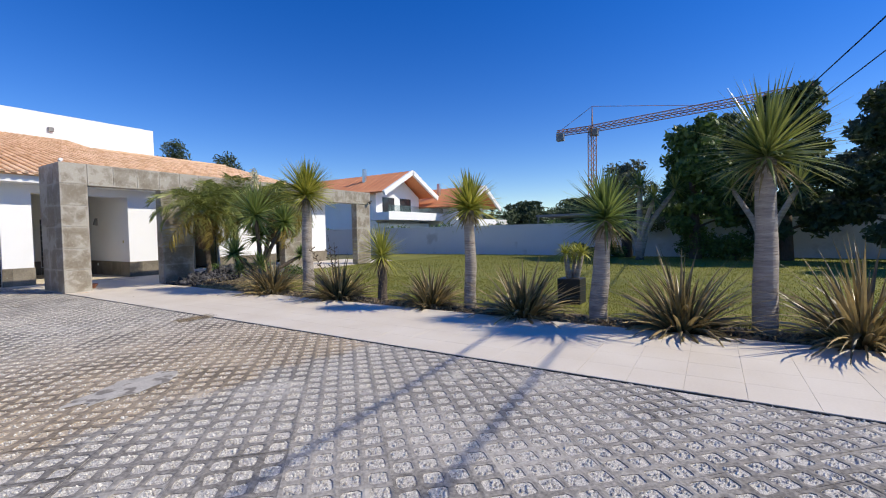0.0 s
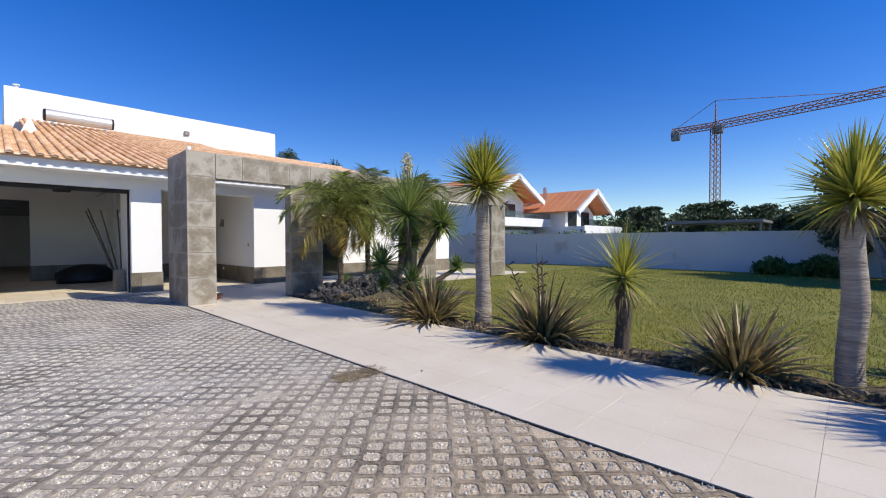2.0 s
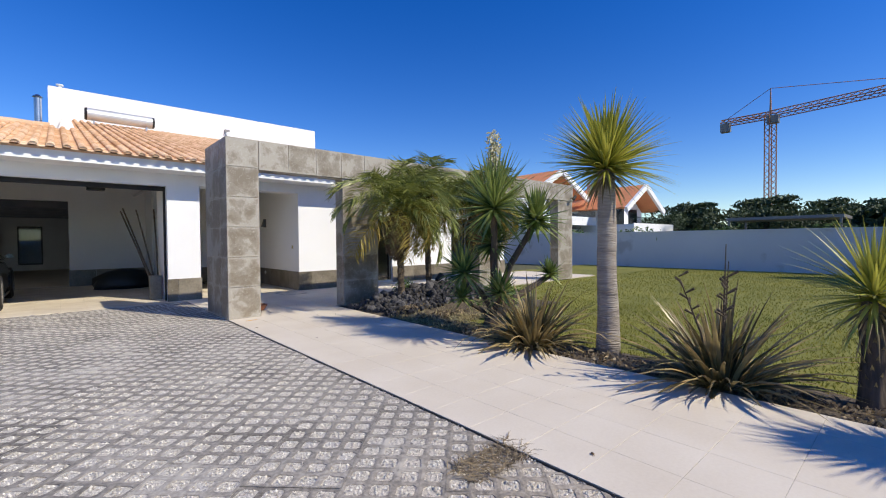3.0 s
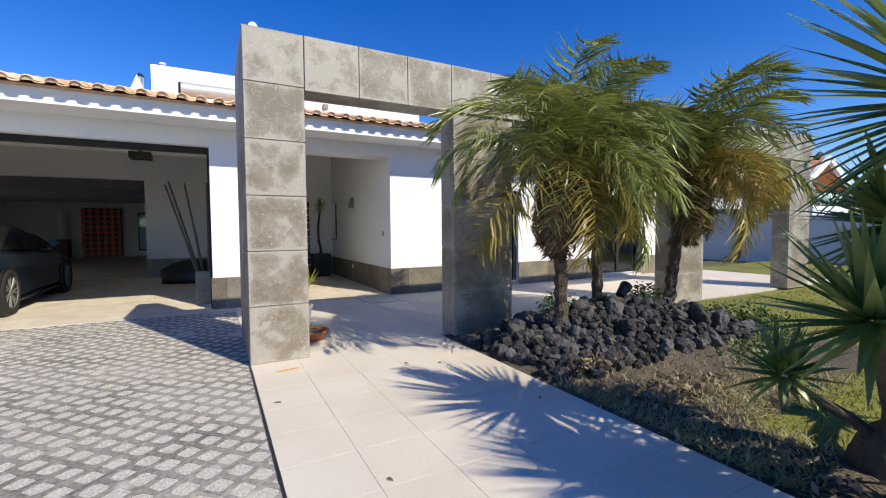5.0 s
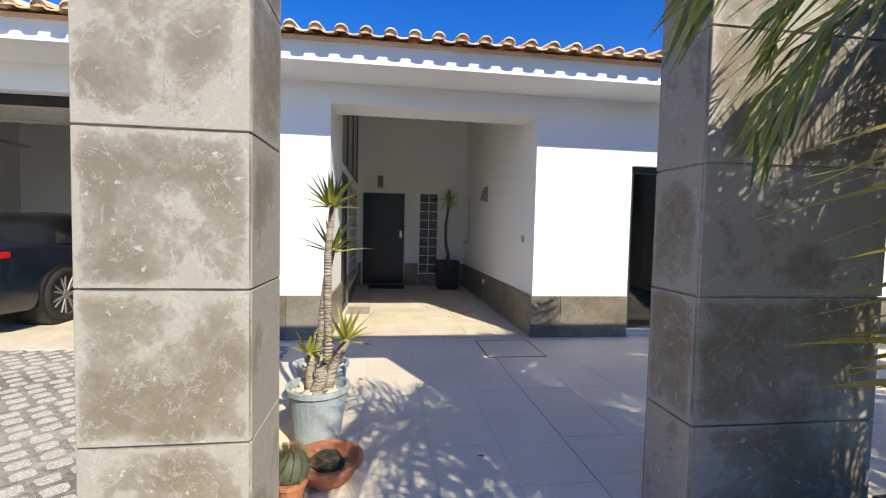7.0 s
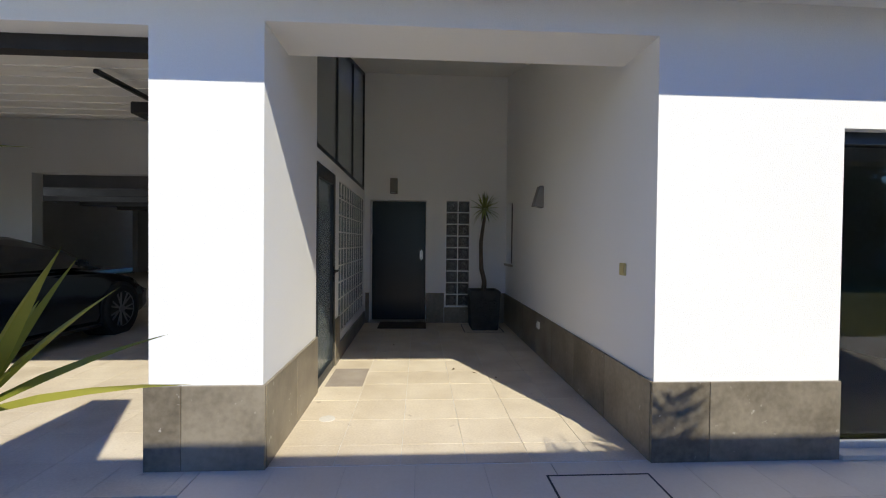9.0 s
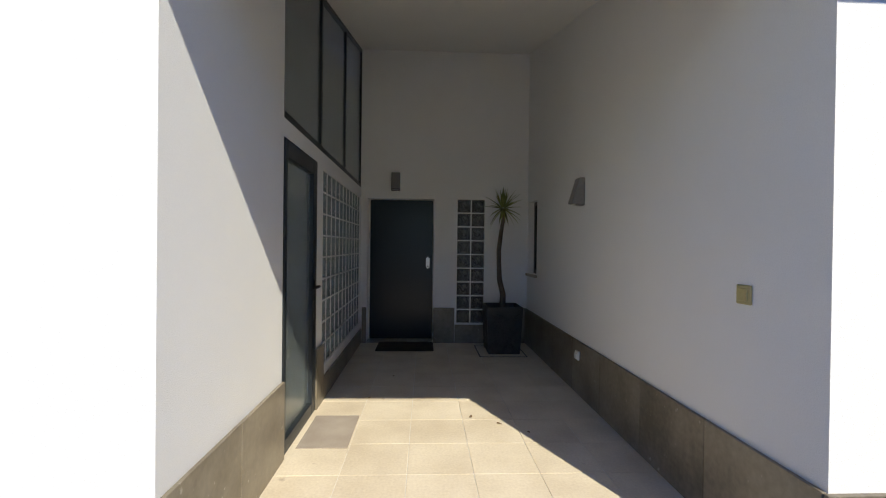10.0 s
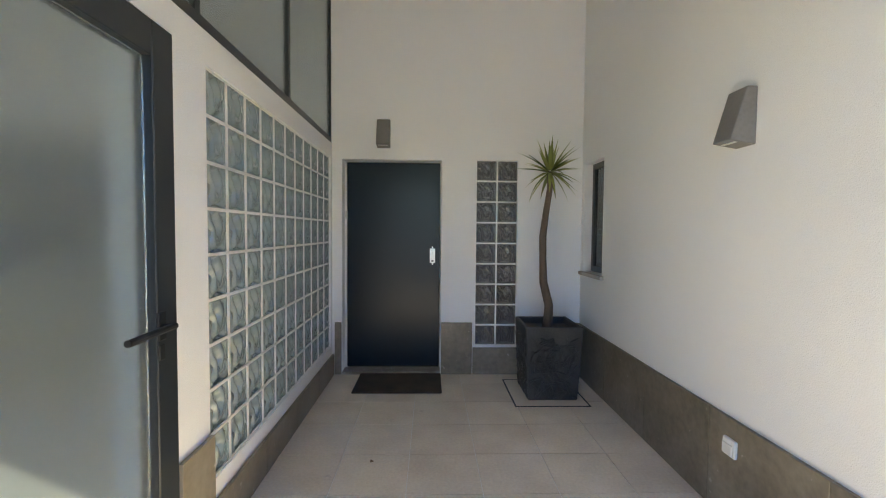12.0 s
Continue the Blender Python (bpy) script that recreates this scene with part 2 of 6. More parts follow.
MATCOIR = surf("brown_mat", (0.035, 0.025, 0.016), (0.09, 0.065, 0.04), 0.95, 6, 220, 1.0, 0.006)
WOOD = surf("weathered_wood", (0.07, 0.05, 0.032), (0.17, 0.125, 0.085), 0.8, 3, 40, 0.3, stretch=(6, 6, 0.6))
RED = surf("red_cabinet", (0.55, 0.05, 0.05), (0.72, 0.10, 0.08), 0.5, 2, 40, 0.05)
WHITE = surf("white_plastic", (0.72, 0.71, 0.68), (0.8, 0.79, 0.76), 0.4, 3, 60, 0.03)
IVORY = surf("yellowed_plastic", (0.46, 0.39, 0.17), (0.56, 0.48, 0.23), 0.4, 3, 60, 0.03)
CARPAINT = surf("navy_car_paint", (0.005, 0.009, 0.016), (0.008, 0.013, 0.022), 0.16, 2, 300, 0.0, spec=0.9)
RUBBER = surf("tyre_rubber", (0.014, 0.013, 0.013), (0.032, 0.03, 0.029), 0.85, 4, 60, 0.3)
CRANE = surf("crane_paint", (0.30, 0.12, 0.06), (0.42, 0.2, 0.1), 0.6, 1, 10)
FARWALL = surf("boundary_render", (0.60, 0.62, 0.64), (0.72, 0.73, 0.74), 0.9, 0.4, 30, 0.2, 0.004, speck=((0.5, 0.5, 0.5), 0.7, 0.62))
YUCCA_Y = leafy("yucca_leaf_yellow", (0.19, 0.22, 0.03), (0.58, 0.54, 0.10), 0.4, 0.35)
YUCCA_G = leafy("yucca_leaf_green", (0.075, 0.12, 0.028), (0.38, 0.40, 0.11), 0.36, 0.22)
YUCCA_DRY = leafy("yucca_leaf_dry", (0.16, 0.12, 0.06), (0.34, 0.27, 0.13), 0.7, 0.2)
FLAX = leafy("bronze_flax_leaf", (0.065, 0.055, 0.022), (0.52, 0.39, 0.17), 0.4, 0.2, 9.0)
PALM = leafy("palm_leaflet", (0.075, 0.105, 0.02), (0.42, 0.44, 0.12), 0.36, 0.2)
PALM_Y = leafy("palm_leaflet_old", (0.22, 0.17, 0.03), (0.48, 0.36, 0.08), 0.5, 0.3)
PALM_D = leafy("palm_leaflet_dead", (0.10, 0.06, 0.03), (0.26, 0.17, 0.09), 0.8, 0.15)
YUCCA_D = leafy("broad_yucca_leaf", (0.075, 0.13, 0.03), (0.36, 0.42, 0.12), 0.36, 0.28)
LITTER = leafy("leaf_litter", (0.10, 0.07, 0.04), (0.46, 0.36, 0.22), 0.8, 0.15)
STRAW = leafy("dry_grass", (0.22, 0.18, 0.08), (0.60, 0.52, 0.28), 0.7, 0.25)
BUSH = leafy("bush_leaf", (0.035, 0.075, 0.015), (0.17, 0.25, 0.06), 0.5, 0.2)
PINE = leafy("pine_foliage", (0.02, 0.04, 0.014), (0.09, 0.12, 0.045), 0.7, 0.15)
OLIVE = leafy("olive_foliage", (0.05, 0.06, 0.035), (0.17, 0.19, 0.11), 0.6, 0.2)
GRASS = leafy("grass_blade", (0.13, 0.155, 0.016), (0.40, 0.37, 0.065), 0.6, 0.3, 0.7)
PETAL = leafy("cream_flower", (0.6, 0.55, 0.35), (0.8, 0.76, 0.55), 0.6, 0.3)
GLASS = glassy("clear_glass", (0.5, 0.55, 0.55))
SILVER = surf("silver_tank", (0.52, 0.53, 0.54), (0.66, 0.67, 0.68), 0.4, 3, 60, 0.03, metal=0.4)
FROST = glassy("frosted_glass", (0.62, 0.70, 0.70), 0.24, 0.88)
BLOCKGLASS = glassy("block_glass", (0.12, 0.125, 0.135), 0.03, 0.35, ior=2.0)
BLOCKBLUE = glassy("bluish_block_glass", (0.46, 0.56, 0.58), 0.03, 0.6, ior=1.85)
m, t, p = nodes_of("tail_light")
p.inputs["Base Color"].default_value, p.inputs["Roughness"].default_value = (0.55, 0.012, 0.015, 1), 0.15
TAIL = m


# ---------------------------------------------------------------- builders
def box(bm, x0, x1, y0, y1, z0, z1, m=None):
    r = bmesh.ops.create_cube(bm, size=1)
    c = Matrix.LocRotScale(((x0 + x1) / 2, (y0 + y1) / 2, (z0 + z1) / 2), None, (abs(x1 - x0), abs(y1 - y0), abs(z1 - z0)))
    bmesh.ops.transform(bm, matrix=(m @ c) if m else c, verts=r["verts"])
    return r["verts"]


def prism(bm, x0, x1, line):
    """A solid between x0 and x1 over an outline of (y, z)."""
    a, b = [bm.verts.new((x0, y, z)) for y, z in line], [bm.verts.new((x1, y, z)) for y, z in line]
    bm.faces.new(a)
    bm.faces.new(b[::-1])
    n = len(line)
    for k in range(n):
        bm.faces.new((a[k], b[k], b[(k + 1) % n], a[(k + 1) % n]))
    return bm


def boxes(*rows, bevel=0.0, seg=1):
    bm = bmesh.new()
    for r in rows:
        box(bm, *r)
    if bevel:
        bmesh.ops.bevel(bm, geom=bm.edges[:], offset=bevel, segments=seg, affect="EDGES")
    return bm


def tube(bm, a, b, r0, r1=None, n=10, caps=True):
    a, b = Vector(a), Vector(b)
    d = b - a
    r = bmesh.ops.create_cone(bm, cap_ends=caps, segments=n, radius1=r0, radius2=r0 if r1 is None else r1, depth=d.length)
    m = Matrix.Translation((a + b) / 2) @ d.to_track_quat("Z", "Y").to_matrix().to_4x4()
    bmesh.ops.transform(bm, matrix=m, verts=r["verts"])
    return r["verts"]


def spin(bm, profile, n=20, at=(0, 0, 0), wob=0.0, sides=None):
    """A turned shape from (radius, height) pairs, closed at both ends."""
    rings = []
    for r, z in profile:
        rings.append([bm.verts.new((at[0] + r * math.cos(k * math.tau / n) * (1 + wob * noise.noise((k, z * 3, r))),
                                    at[1] + r * math.sin(k * math.tau / n) * (1 + wob * noise.noise((k + 9, z * 3, r))), at[2] + z)) for k in range(n)])
    for lo, hi in zip(rings, rings[1:]):
        for k in range(n):
            bm.faces.new((lo[k], lo[(k + 1) % n], hi[(k + 1) % n], hi[k]))
    bm.faces.new(rings[0][::-1])
    bm.faces.new(rings[-1])


def limb(bm, pts, radii, n=10, rough=0.0):
    """A tapered trunk or branch along a line of points."""
    rings = []
    for i, (p, r) in enumerate(zip(pts, radii)):
        p = Vector(p)
        d = (Vector(pts[min(i + 1, len(pts) - 1)]) - Vector(pts[max(i - 1, 0)])).normalized()
        q = Vector((0, 0, 1)).rotation_difference(d)
        rings.append([bm.verts.new(p + q @ Vector((r * math.cos(a), r * math.sin(a), 0)) * (1 + rough * noise.noise(p * 4 + Vector((k, 0, i)))))
                      for k, a in ((k, k * math.tau / n) for k in range(n))])
    for lo, hi in zip(rings, rings[1:]):
        for k in range(n):
            bm.faces.new((lo[k], lo[(k + 1) % n], hi[(k + 1) % n], hi[k]))
    bm.faces.new(rings[0][::-1])
    bm.faces.new(rings[-1])


def finish(name, bm, material, smooth=False):
    me = bpy.data.meshes.new(name)
    bmesh.ops.recalc_face_normals(bm, faces=bm.faces[:])
    bm.to_mesh(me)
    bm.free()
    me.materials.append(material)
    if smooth:
        me.polygons.foreach_set("use_smooth", [True] * len(me.polygons))
    return me


def raw(name, verts, faces, material, smooth=False):
    me = bpy.data.meshes.new(name)
    me.from_pydata([tuple(v) for v in verts], [], faces)
    me.materials.append(material)
    if smooth:
        me.polygons.foreach_set("use_smooth", [True] * len(me.polygons))
    return me


def hang(name, me, parent, label="", m=None):
    ob = new(name, me)
    ob.parent = parent
    if m is not None:
        ob.matrix_basis = m
    return tagged(ob, label)


def part(name, bm, material, parent, label="", smooth=False, m=None):
    return hang(name, finish(name, bm, material, smooth), parent, label, m)


def thing(name, label, category, at=(0, 0, 0), group="", turn=0.0):
    ob = new(name)
    ob.matrix_basis = pose(*at, 0, 0, turn)
    return tagged(ob, label, category, group)


def fixed(name, bm, material, label, category="wall"):
    """A piece of the setting."""
    return tagged(new(name, finish(name, bm, material)), label, category, "", "structure")


def blades(rows, fold=0.25, segs=4):
    """Sword leaves in one mesh: base, azimuth, rise, length, width, droop. Returns verts and faces."""
    V, F = [], []
    for base, az, rise, length, width, droop in rows:
        p, e = Vector(base), rise
        side = Vector((-math.sin(az), math.cos(az), 0))
        for i in range(segs + 1):
            s = i / segs
            w = width * (0.75 + 0.9 * s if s < 0.3 else 1.02 * (1 - s) / 0.7) * 0.5
            d = Vector((math.cos(az) * math.cos(e), math.sin(az) * math.cos(e), math.sin(e)))
            up = side.cross(d)
            if i == segs:
                V.append(p)
            else:
                V += [p - side * w, p - up * (w * fold * 2), p + side * w]
            p = p + d * (length / segs)
            e -= droop / segs
        n = len(V) - (3 * segs + 1)
        for i in range(segs - 1):
            a = n + 3 * i
            F += [(a, a + 1, a + 4, a + 3), (a + 1, a + 2, a + 5, a + 4)]
        a = n + 3 * (segs - 1)
        F += [(a, a + 1, a + 3), (a + 1, a + 2, a + 3)]
    return V, F


def leaf_cloud(clumps, count, size, seed, flat=0.0):
    """Many small leaves scattered in ellipsoid clumps (centre, radii)."""
    g = np.random.default_rng(seed)
    vol = np.array([r[0] * r[1] * r[2] for _, r in clumps]) ** 0.75
    which = g.choice(len(clumps), count, p=vol / vol.sum())
    c = np.array([c for c, _ in clumps])[which]
    r = np.array([r for _, r in clumps])[which]
    d = g.normal(size=(count, 3))
    d /= np.linalg.norm(d, axis=1)[:, None]
    pos = c + d * r * (g.random(count)[:, None] ** 0.4) * (0.8 + 0.35 * g.random(count)[:, None])
    u = g.normal(size=(count, 3))
    u[:, 2] -= flat
    u /= np.linalg.norm(u, axis=1)[:, None]
    w = np.cross(u, g.normal(size=(count, 3)))
    w /= np.linalg.norm(w, axis=1)[:, None]
    s = (size * (0.6 + 0.8 * g.random(count)))[:, None]
    V = np.stack([pos - u * s, pos + w * s * 0.45, pos + u * s, pos - w * s * 0.45], 1).reshape(-1, 3)
    return V, [(4 * i, 4 * i + 1, 4 * i + 2, 4 * i + 3) for i in range(count)]


def stuff(name, me, label, category):
    return tagged(new(name, me), label, category, "", "stuff")


# ---------------------------------------------------------------- ground
def sheet(x0, x1, y0, y1, z):
    bm = bmesh.new()
    bm.faces.new([bm.verts.new(v) for v in ((x0, y0, z), (x1, y0, z), (x1, y1, z), (x0, y1, z))])
    return bm


fixed("ground", sheet(-900, 900, -900, 900, -0.14), EARTH, "dry green and brown ground out to the horizon", "ground")
fixed("gravel_bed", sheet(-14, -1.7, -34, -4.7, -0.015), GRAVEL, "pale gravel filling the holes of the grid pavers", "gravel")


def lawn_height(x, y):
    return -0.03 + 0.02 * noise.noise((x * 0.35, y * 0.35, 0))


bm = bmesh.new()
NX, NY = 40, 60
grid = [[bm.verts.new((1.0 + 16.1 * i / NX, -30 + 26 * j / NY, lawn_height(1.0 + 16.1 * i / NX, -30 + 26 * j / NY))) for j in range(NY + 1)] for i in range(NX + 1)]
for i in range(NX):
    for j in range(NY):
        bm.faces.new((grid[i][j], grid[i + 1][j], grid[i + 1][j + 1], grid[i][j + 1]))
fixed("lawn", bm, TURF, "sunlit yellow-green mown lawn", "lawn")
g = np.random.default_rng(5)
V, F = [], []
for n, x0, x1, y0, y1 in ((52000, 1.0, 5.0, -25, -10), (60000, 5, 16.9, -27, -8.2)):
    xs, ys = g.uniform(x0, x1, n), g.uniform(y0, y1, n)
    for x, y, a, h, l in zip(xs, ys, g.uniform(0, 6.28, n), g.uniform(0.02, 0.05, n), g.uniform(-0.025, 0.025, n)):
        if y > -11 and x < 4 and y > -10.9 + 0.2 * x:
            continue
        k, z = len(V), lawn_height(x, y) - 0.004
        w = 0.006 if x < 5 else 0.010
        V += [(x - w * math.cos(a), y - w * math.sin(a), z), (x + w * math.cos(a), y + w * math.sin(a), z), (x + l, y - l, z + h)]
        F.append((k, k + 1, k + 2))
stuff("grass", raw("grass", V, F, GRASS), "short yellow-green lawn grass", "grass")

# planting strip along the path, with crumbly soil
bm = bmesh.new()
rows = []
for j in range(120):
    y = -28 + j * 17.6 / 119
    rows.append([bm.verts.new((x, y, -0.05 + 0.05 * math.sin(math.pi * (i / 6)) + 0.035 * noise.noise((x * 6, y * 6, 1)))) for i, x in enumerate(np.linspace(0.36, 1.25 + 0.1 * noise.noise((y * 1.5, 0, 0)), 7))])
for a, b in zip(rows, rows[1:]):
    for k in range(6):
        bm.faces.new((a[k], a[k + 1], b[k + 1], b[k]))
fixed("planting_bed", bm, SOIL, "dark bare soil strip between path and lawn", "soil")

# path, terrace, porch and garage apron: tiles on a bed
TILE = 0.41
PIECES = []


def tile_bed(name, x0, x1, y0, y1, label):
    return fixed(name, boxes((x0, x1, y0, y1, -0.12, -0.004)), PALEGROUT if name == "porch_floor" else GROUT, label, "paving")


path_bed = tile_bed("path", -1.73, 0.37, -32, -4.655, "pale stone slab path beside the driveway")
patio_bed = tile_bed("terrace", 0.374, 10.9, -7.95, -4.655, "pale stone slab terrace along the house")
porch_bed = tile_bed("porch_floor", -1.38, 1.02, -4.65, 0.15, "warm beige stone floor tiles of the porch")
garage_bed = tile_bed("garage_floor", -9.2, -1.734, -4.92, 1.9, "beige stone tile floor of the garage")
far_floor = fixed("rear_garage_floor", boxes((-12, -1.8, 1.91, 15.2, -0.12, -0.001)), PAVE, "beige floor of the rear garage bay", "floor")
fixed("house_floor", boxes((1.33, 9.5, -4.3, 3, -0.12, -0.01)), WOOD, "brown wooden floor inside the house", "floor")
fixed("strip_edge", boxes((-1.745, -1.733, -32, -8.14, -0.06, -0.004)), BLACK, "thin dark joint between path and driveway", "trim")


# ---------------------------------------------------------------- walls
def slabs(name, rows, material, parent, step=0.62, axis=0, gap=0.004, bevel=0.002):
    """Plinth stones: each row (x0, x1, y0, y1, z0, z1) is cut into slabs along an axis."""
    for r in rows:
        lo, hi = r[2 * axis], r[2 * axis + 1]
        n = max(1, round((hi - lo) / step))
        for k in range(n):
            q = list(r)
            q[2 * axis], q[2 * axis + 1] = lo + (hi - lo) * k / n + gap / 2, lo + (hi - lo) * (k + 1) / n - gap / 2
            PIECES.append((name, tuple(q), material, parent, bevel))


TOP = 3.2
w_pier = fixed("wall_pier", boxes((-2.04, -1.38, -4.66, -3.36, 0, TOP), (-1.62, -1.38, -3.36, -2.52, 2.09, 2.21),
                                  (-1.62, -1.38, -2.52, -2.285, 0, 2.21), (-1.62, -1.38, -2.285, -0.075, 0, 0.285), (-1.62, -1.38, -2.285, -0.075, 2.07, 2.21),
                                  (-1.62, -1.38, -0.075, 0.0, 0, 2.21)),
               PLASTER, "white rendered wall between garage and porch")
w_right = fixed("wall_porch_side", prism(boxes((1.02, 2.245, -4.66, -4.34, 0, TOP), (1.02, 1.32, -4.34, -0.52, 0, 2.03), (1.02, 1.32, -0.52, -0.06, 0, 1.02), (1.02, 1.32, -0.06, 0.0, 0, 2.03)), 1.02, 1.32, [(-4.34, 2.03), (0, 2.03), (0, 4.18), (-4.19, 3.11), (-4.34, 3.11)]),
                PLASTER, "white rendered porch side wall")
w_back = fixed("wall_entrance", boxes((-1.62, -1.285, 0, 0.25, 0, 4.25), (-1.285, -0.34, 0, 0.25, 2.065, 4.25), (-0.34, -0.004, 0, 0.25, 0, 4.25), (-0.004, 0.396, 0, 0.25, 2.076, 4.25),
                                      (-0.004, 0.396, 0, 0.25, 0, 0.279), (0.396, 1.32, 0, 0.25, 0, 4.25)), PLASTER, "white rendered wall around the entrance door")
fixed("porch_beam", boxes((-1.38, 1.02, -4.66, -4.19, 2.66, TOP)), PLASTER, "white beam across the porch opening", "beam")
fixed("porch_ceiling", prism(bmesh.new(), -1.62, 1.32, [(-4.20, 3.11), (0.0, 4.178), (0.25, 4.24), (0.25, 4.38), (-4.20, 3.25)]), CEIL, "white porch ceiling", "ceiling")
w_front = fixed("wall_facade", boxes((2.245, 4.12, -4.66, -4.34, 2.12, TOP), (4.12, 6.72, -4.66, -4.34, 0, TOP), (6.72, 8.32, -4.66, -4.34, 2.12, TOP),
                                     (8.32, 9.66, -4.66, -4.34, 0, TOP), (9.40, 9.66, -4.34, 8.6, 0, TOP)), PLASTER, "white rendered house front")
fixed("wall_garage_front", boxes((-8.3, -2.04, -4.66, -4.36, 2.61, TOP), (-9.4, -8.3, -4.66, -4.36, 0, TOP)), PLASTER, "white rendered lintel wall over the garage opening")
fixed("wall_left_wing", boxes((-14, -9.4, -4.66, -4.36, 0, TOP)), PLASTER, "white rendered wall beyond the garage")
w_gar = fixed("wall_garage_back", boxes((-3.63, -1.63, 1.6, 1.85, 0, 3.71), (-8.06, -3.63, 1.6, 1.85, 2.65, 3.71), (-9.2, -8.06, 1.6, 1.85, 0, 3.71)), PLASTER_IN, "off-white wall at the back of the garage")
fixed("wall_garage_left", prism(bmesh.new(), -9.4, -9.2, [(-4.36, 0), (1.6, 0), (1.6, 3.7), (-4.36, 3.01)]), PLASTER_IN, "off-white garage side wall")
fixed("wall_garage_right", boxes((-1.66, -1.63, -3.36, -2.53, 2.09, 3.1), (-1.66, -1.63, -2.5, 1.6, 0, 0.28), (-1.66, -1.63, 0.25, 1.6, 0.28, 3.5), (-1.66, -1.63, -2.5, 0.25, 2.08, 2.21)), PLASTER_IN, "off-white garage wall beside the porch")
fixed("garage_ceiling", prism(bmesh.new(), -9.4, -1.63, [(-4.36, 3.02), (1.85, 3.74), (1.85, 3.86), (-4.36, 3.12)]), CEIL, "white garage ceiling", "ceiling")
# gaps in the unseen left wall are added to let sky light in
fixed("wall_rear_bay", boxes((-12, -7.62, 14, 14.2, 0, 3), (-6.02, -5.40, 14, 14.2, 0, 3), (-5.40, -4.48, 14, 14.2, 0, 0.28), (-5.40, -4.48, 14, 14.2, 2.22, 3), (-7.62, -6.02, 14, 14.2, 2.4, 3), (-4.48, -1.8, 14, 14.2, 0, 3),
                             (-2.0, -1.8, 1.85, 14, 0, 3), (-12.2, -12, 1.85, 2.0, 0, 3), (-12.2, -12, 4.2, 5.0, 0, 3), (-12.2, -12, 11.0, 14.2, 0, 3)), PLASTER_IN, "off-white walls of the rear garage bay")
fixed("rear_bay_ceiling", boxes((-12.2, -1.8, 1.85, 14.2, 2.75, 2.9)), SLATCEIL, "grey slatted ceiling of the rear garage bay", "ceiling")
fixed("rear_bay_beams", boxes(*[(-12, -2, y, y + 0.3, 2.48, 2.75) for y in (2.6, 4.4, 6.2, 8, 9.8)]), SLATCEIL, "ceiling beams of the rear garage bay", "beam")
fixed("wall_house_inside", boxes((1.33, 9.4, 0.9, 1.0, 0, 2.7), (5.2, 5.3, -4.3, 0.9, 0, 2.7)), PLASTER_IN, "inside walls of the house")
fixed("house_ceiling", boxes((1.33, 9.4, -4.34, 1.0, 2.7, 2.8)), CEIL, "ceiling inside the house", "ceiling")
fixed("wall_upper_storey", boxes((-4.09, 7.88, 8.68, 16, 4.5, 8.04)), PLASTER, "white windowless wall block of the upper storey")
fixed("wall_house_rear", boxes((-14, 9.66, 15.5, 15.7, 0, 4.6), (-14.2, -14, -4.66, 15.7, 0, 4.4)), PLASTER, "white rear walls of the house")

# plinths
Z0, Z1 = 0.0, 0.505
slabs("plinth_stone", [(-2.062, -1.845, -4.682, -4.662, Z0, Z1), (-1.845, -1.36, -4.682, -4.662, Z0, Z1)], PLINTH, w_pier, 0.6)
slabs("plinth_stone", [(-1.378, -1.358, -4.66, -3.36, Z0, Z1), (-1.378, -1.358, -2.53, -2.285, Z0, Z1)], PLINTH, w_pier, 0.66, 1)
slabs("plinth_stone", [(-1.378, -1.358, -2.283, -0.01, Z0, 0.2)], PLINTH, w_pier, 0.6, 1)
slabs("plinth_stone", [(0.998, 1.018, -4.66, -0.002, Z0, Z1)], PLINTH, w_right, 0.66, 1)
slabs("plinth_stone", [(0.998, 1.375, -4.682, -4.662, Z0, Z1), (1.375, 2.245, -4.682, -4.662, Z0, Z1), (4.12, 6.72, -4.682, -4.662, Z0, Z1), (8.32, 9.68, -4.682, -4.662, Z0, Z1)], PLINTH, w_front, 0.87)
slabs("plinth_stone", [(-1.356, -1.29, -0.022, -0.002, Z0, Z1), (-0.335, -0.03, -0.022, -0.002, Z0, Z1), (0.42, 0.996, -0.022, -0.002, Z0, Z1), (-0.028, 0.418, -0.022, -0.002, Z0, 0.262)], PLINTH, w_back, 0.6)
slabs("plinth_stone", [(-3.65, -1.67, 1.578, 1.598, Z0, Z1)], PLINTH, w_gar, 0.6)

# eaves
fixed("eaves", boxes((-14, 10.3, -5.28, -4.66, 2.89, 2.96), (-14, 10.3, -5.28, -5.20, 2.96, 3.10), (9.66, 10.3, -4.66, 9, 2.89, 2.96)), PLASTER, "white rendered eaves with a deep soffit", "eaves")

# ---------------------------------------------------------------- roof
SLOPE = 0.255
PITCH_X, COURSE = 0.23, 0.40
RUN = math.cos(math.atan(SLOPE))
roof = tagged(new("roof"), "low-pitched roof of peach clay barrel tiles", "roof", "", "structure")
roof.matrix_basis = pose(0, -5.45, 3.08, math.degrees(math.atan(SLOPE)), 0, 0)


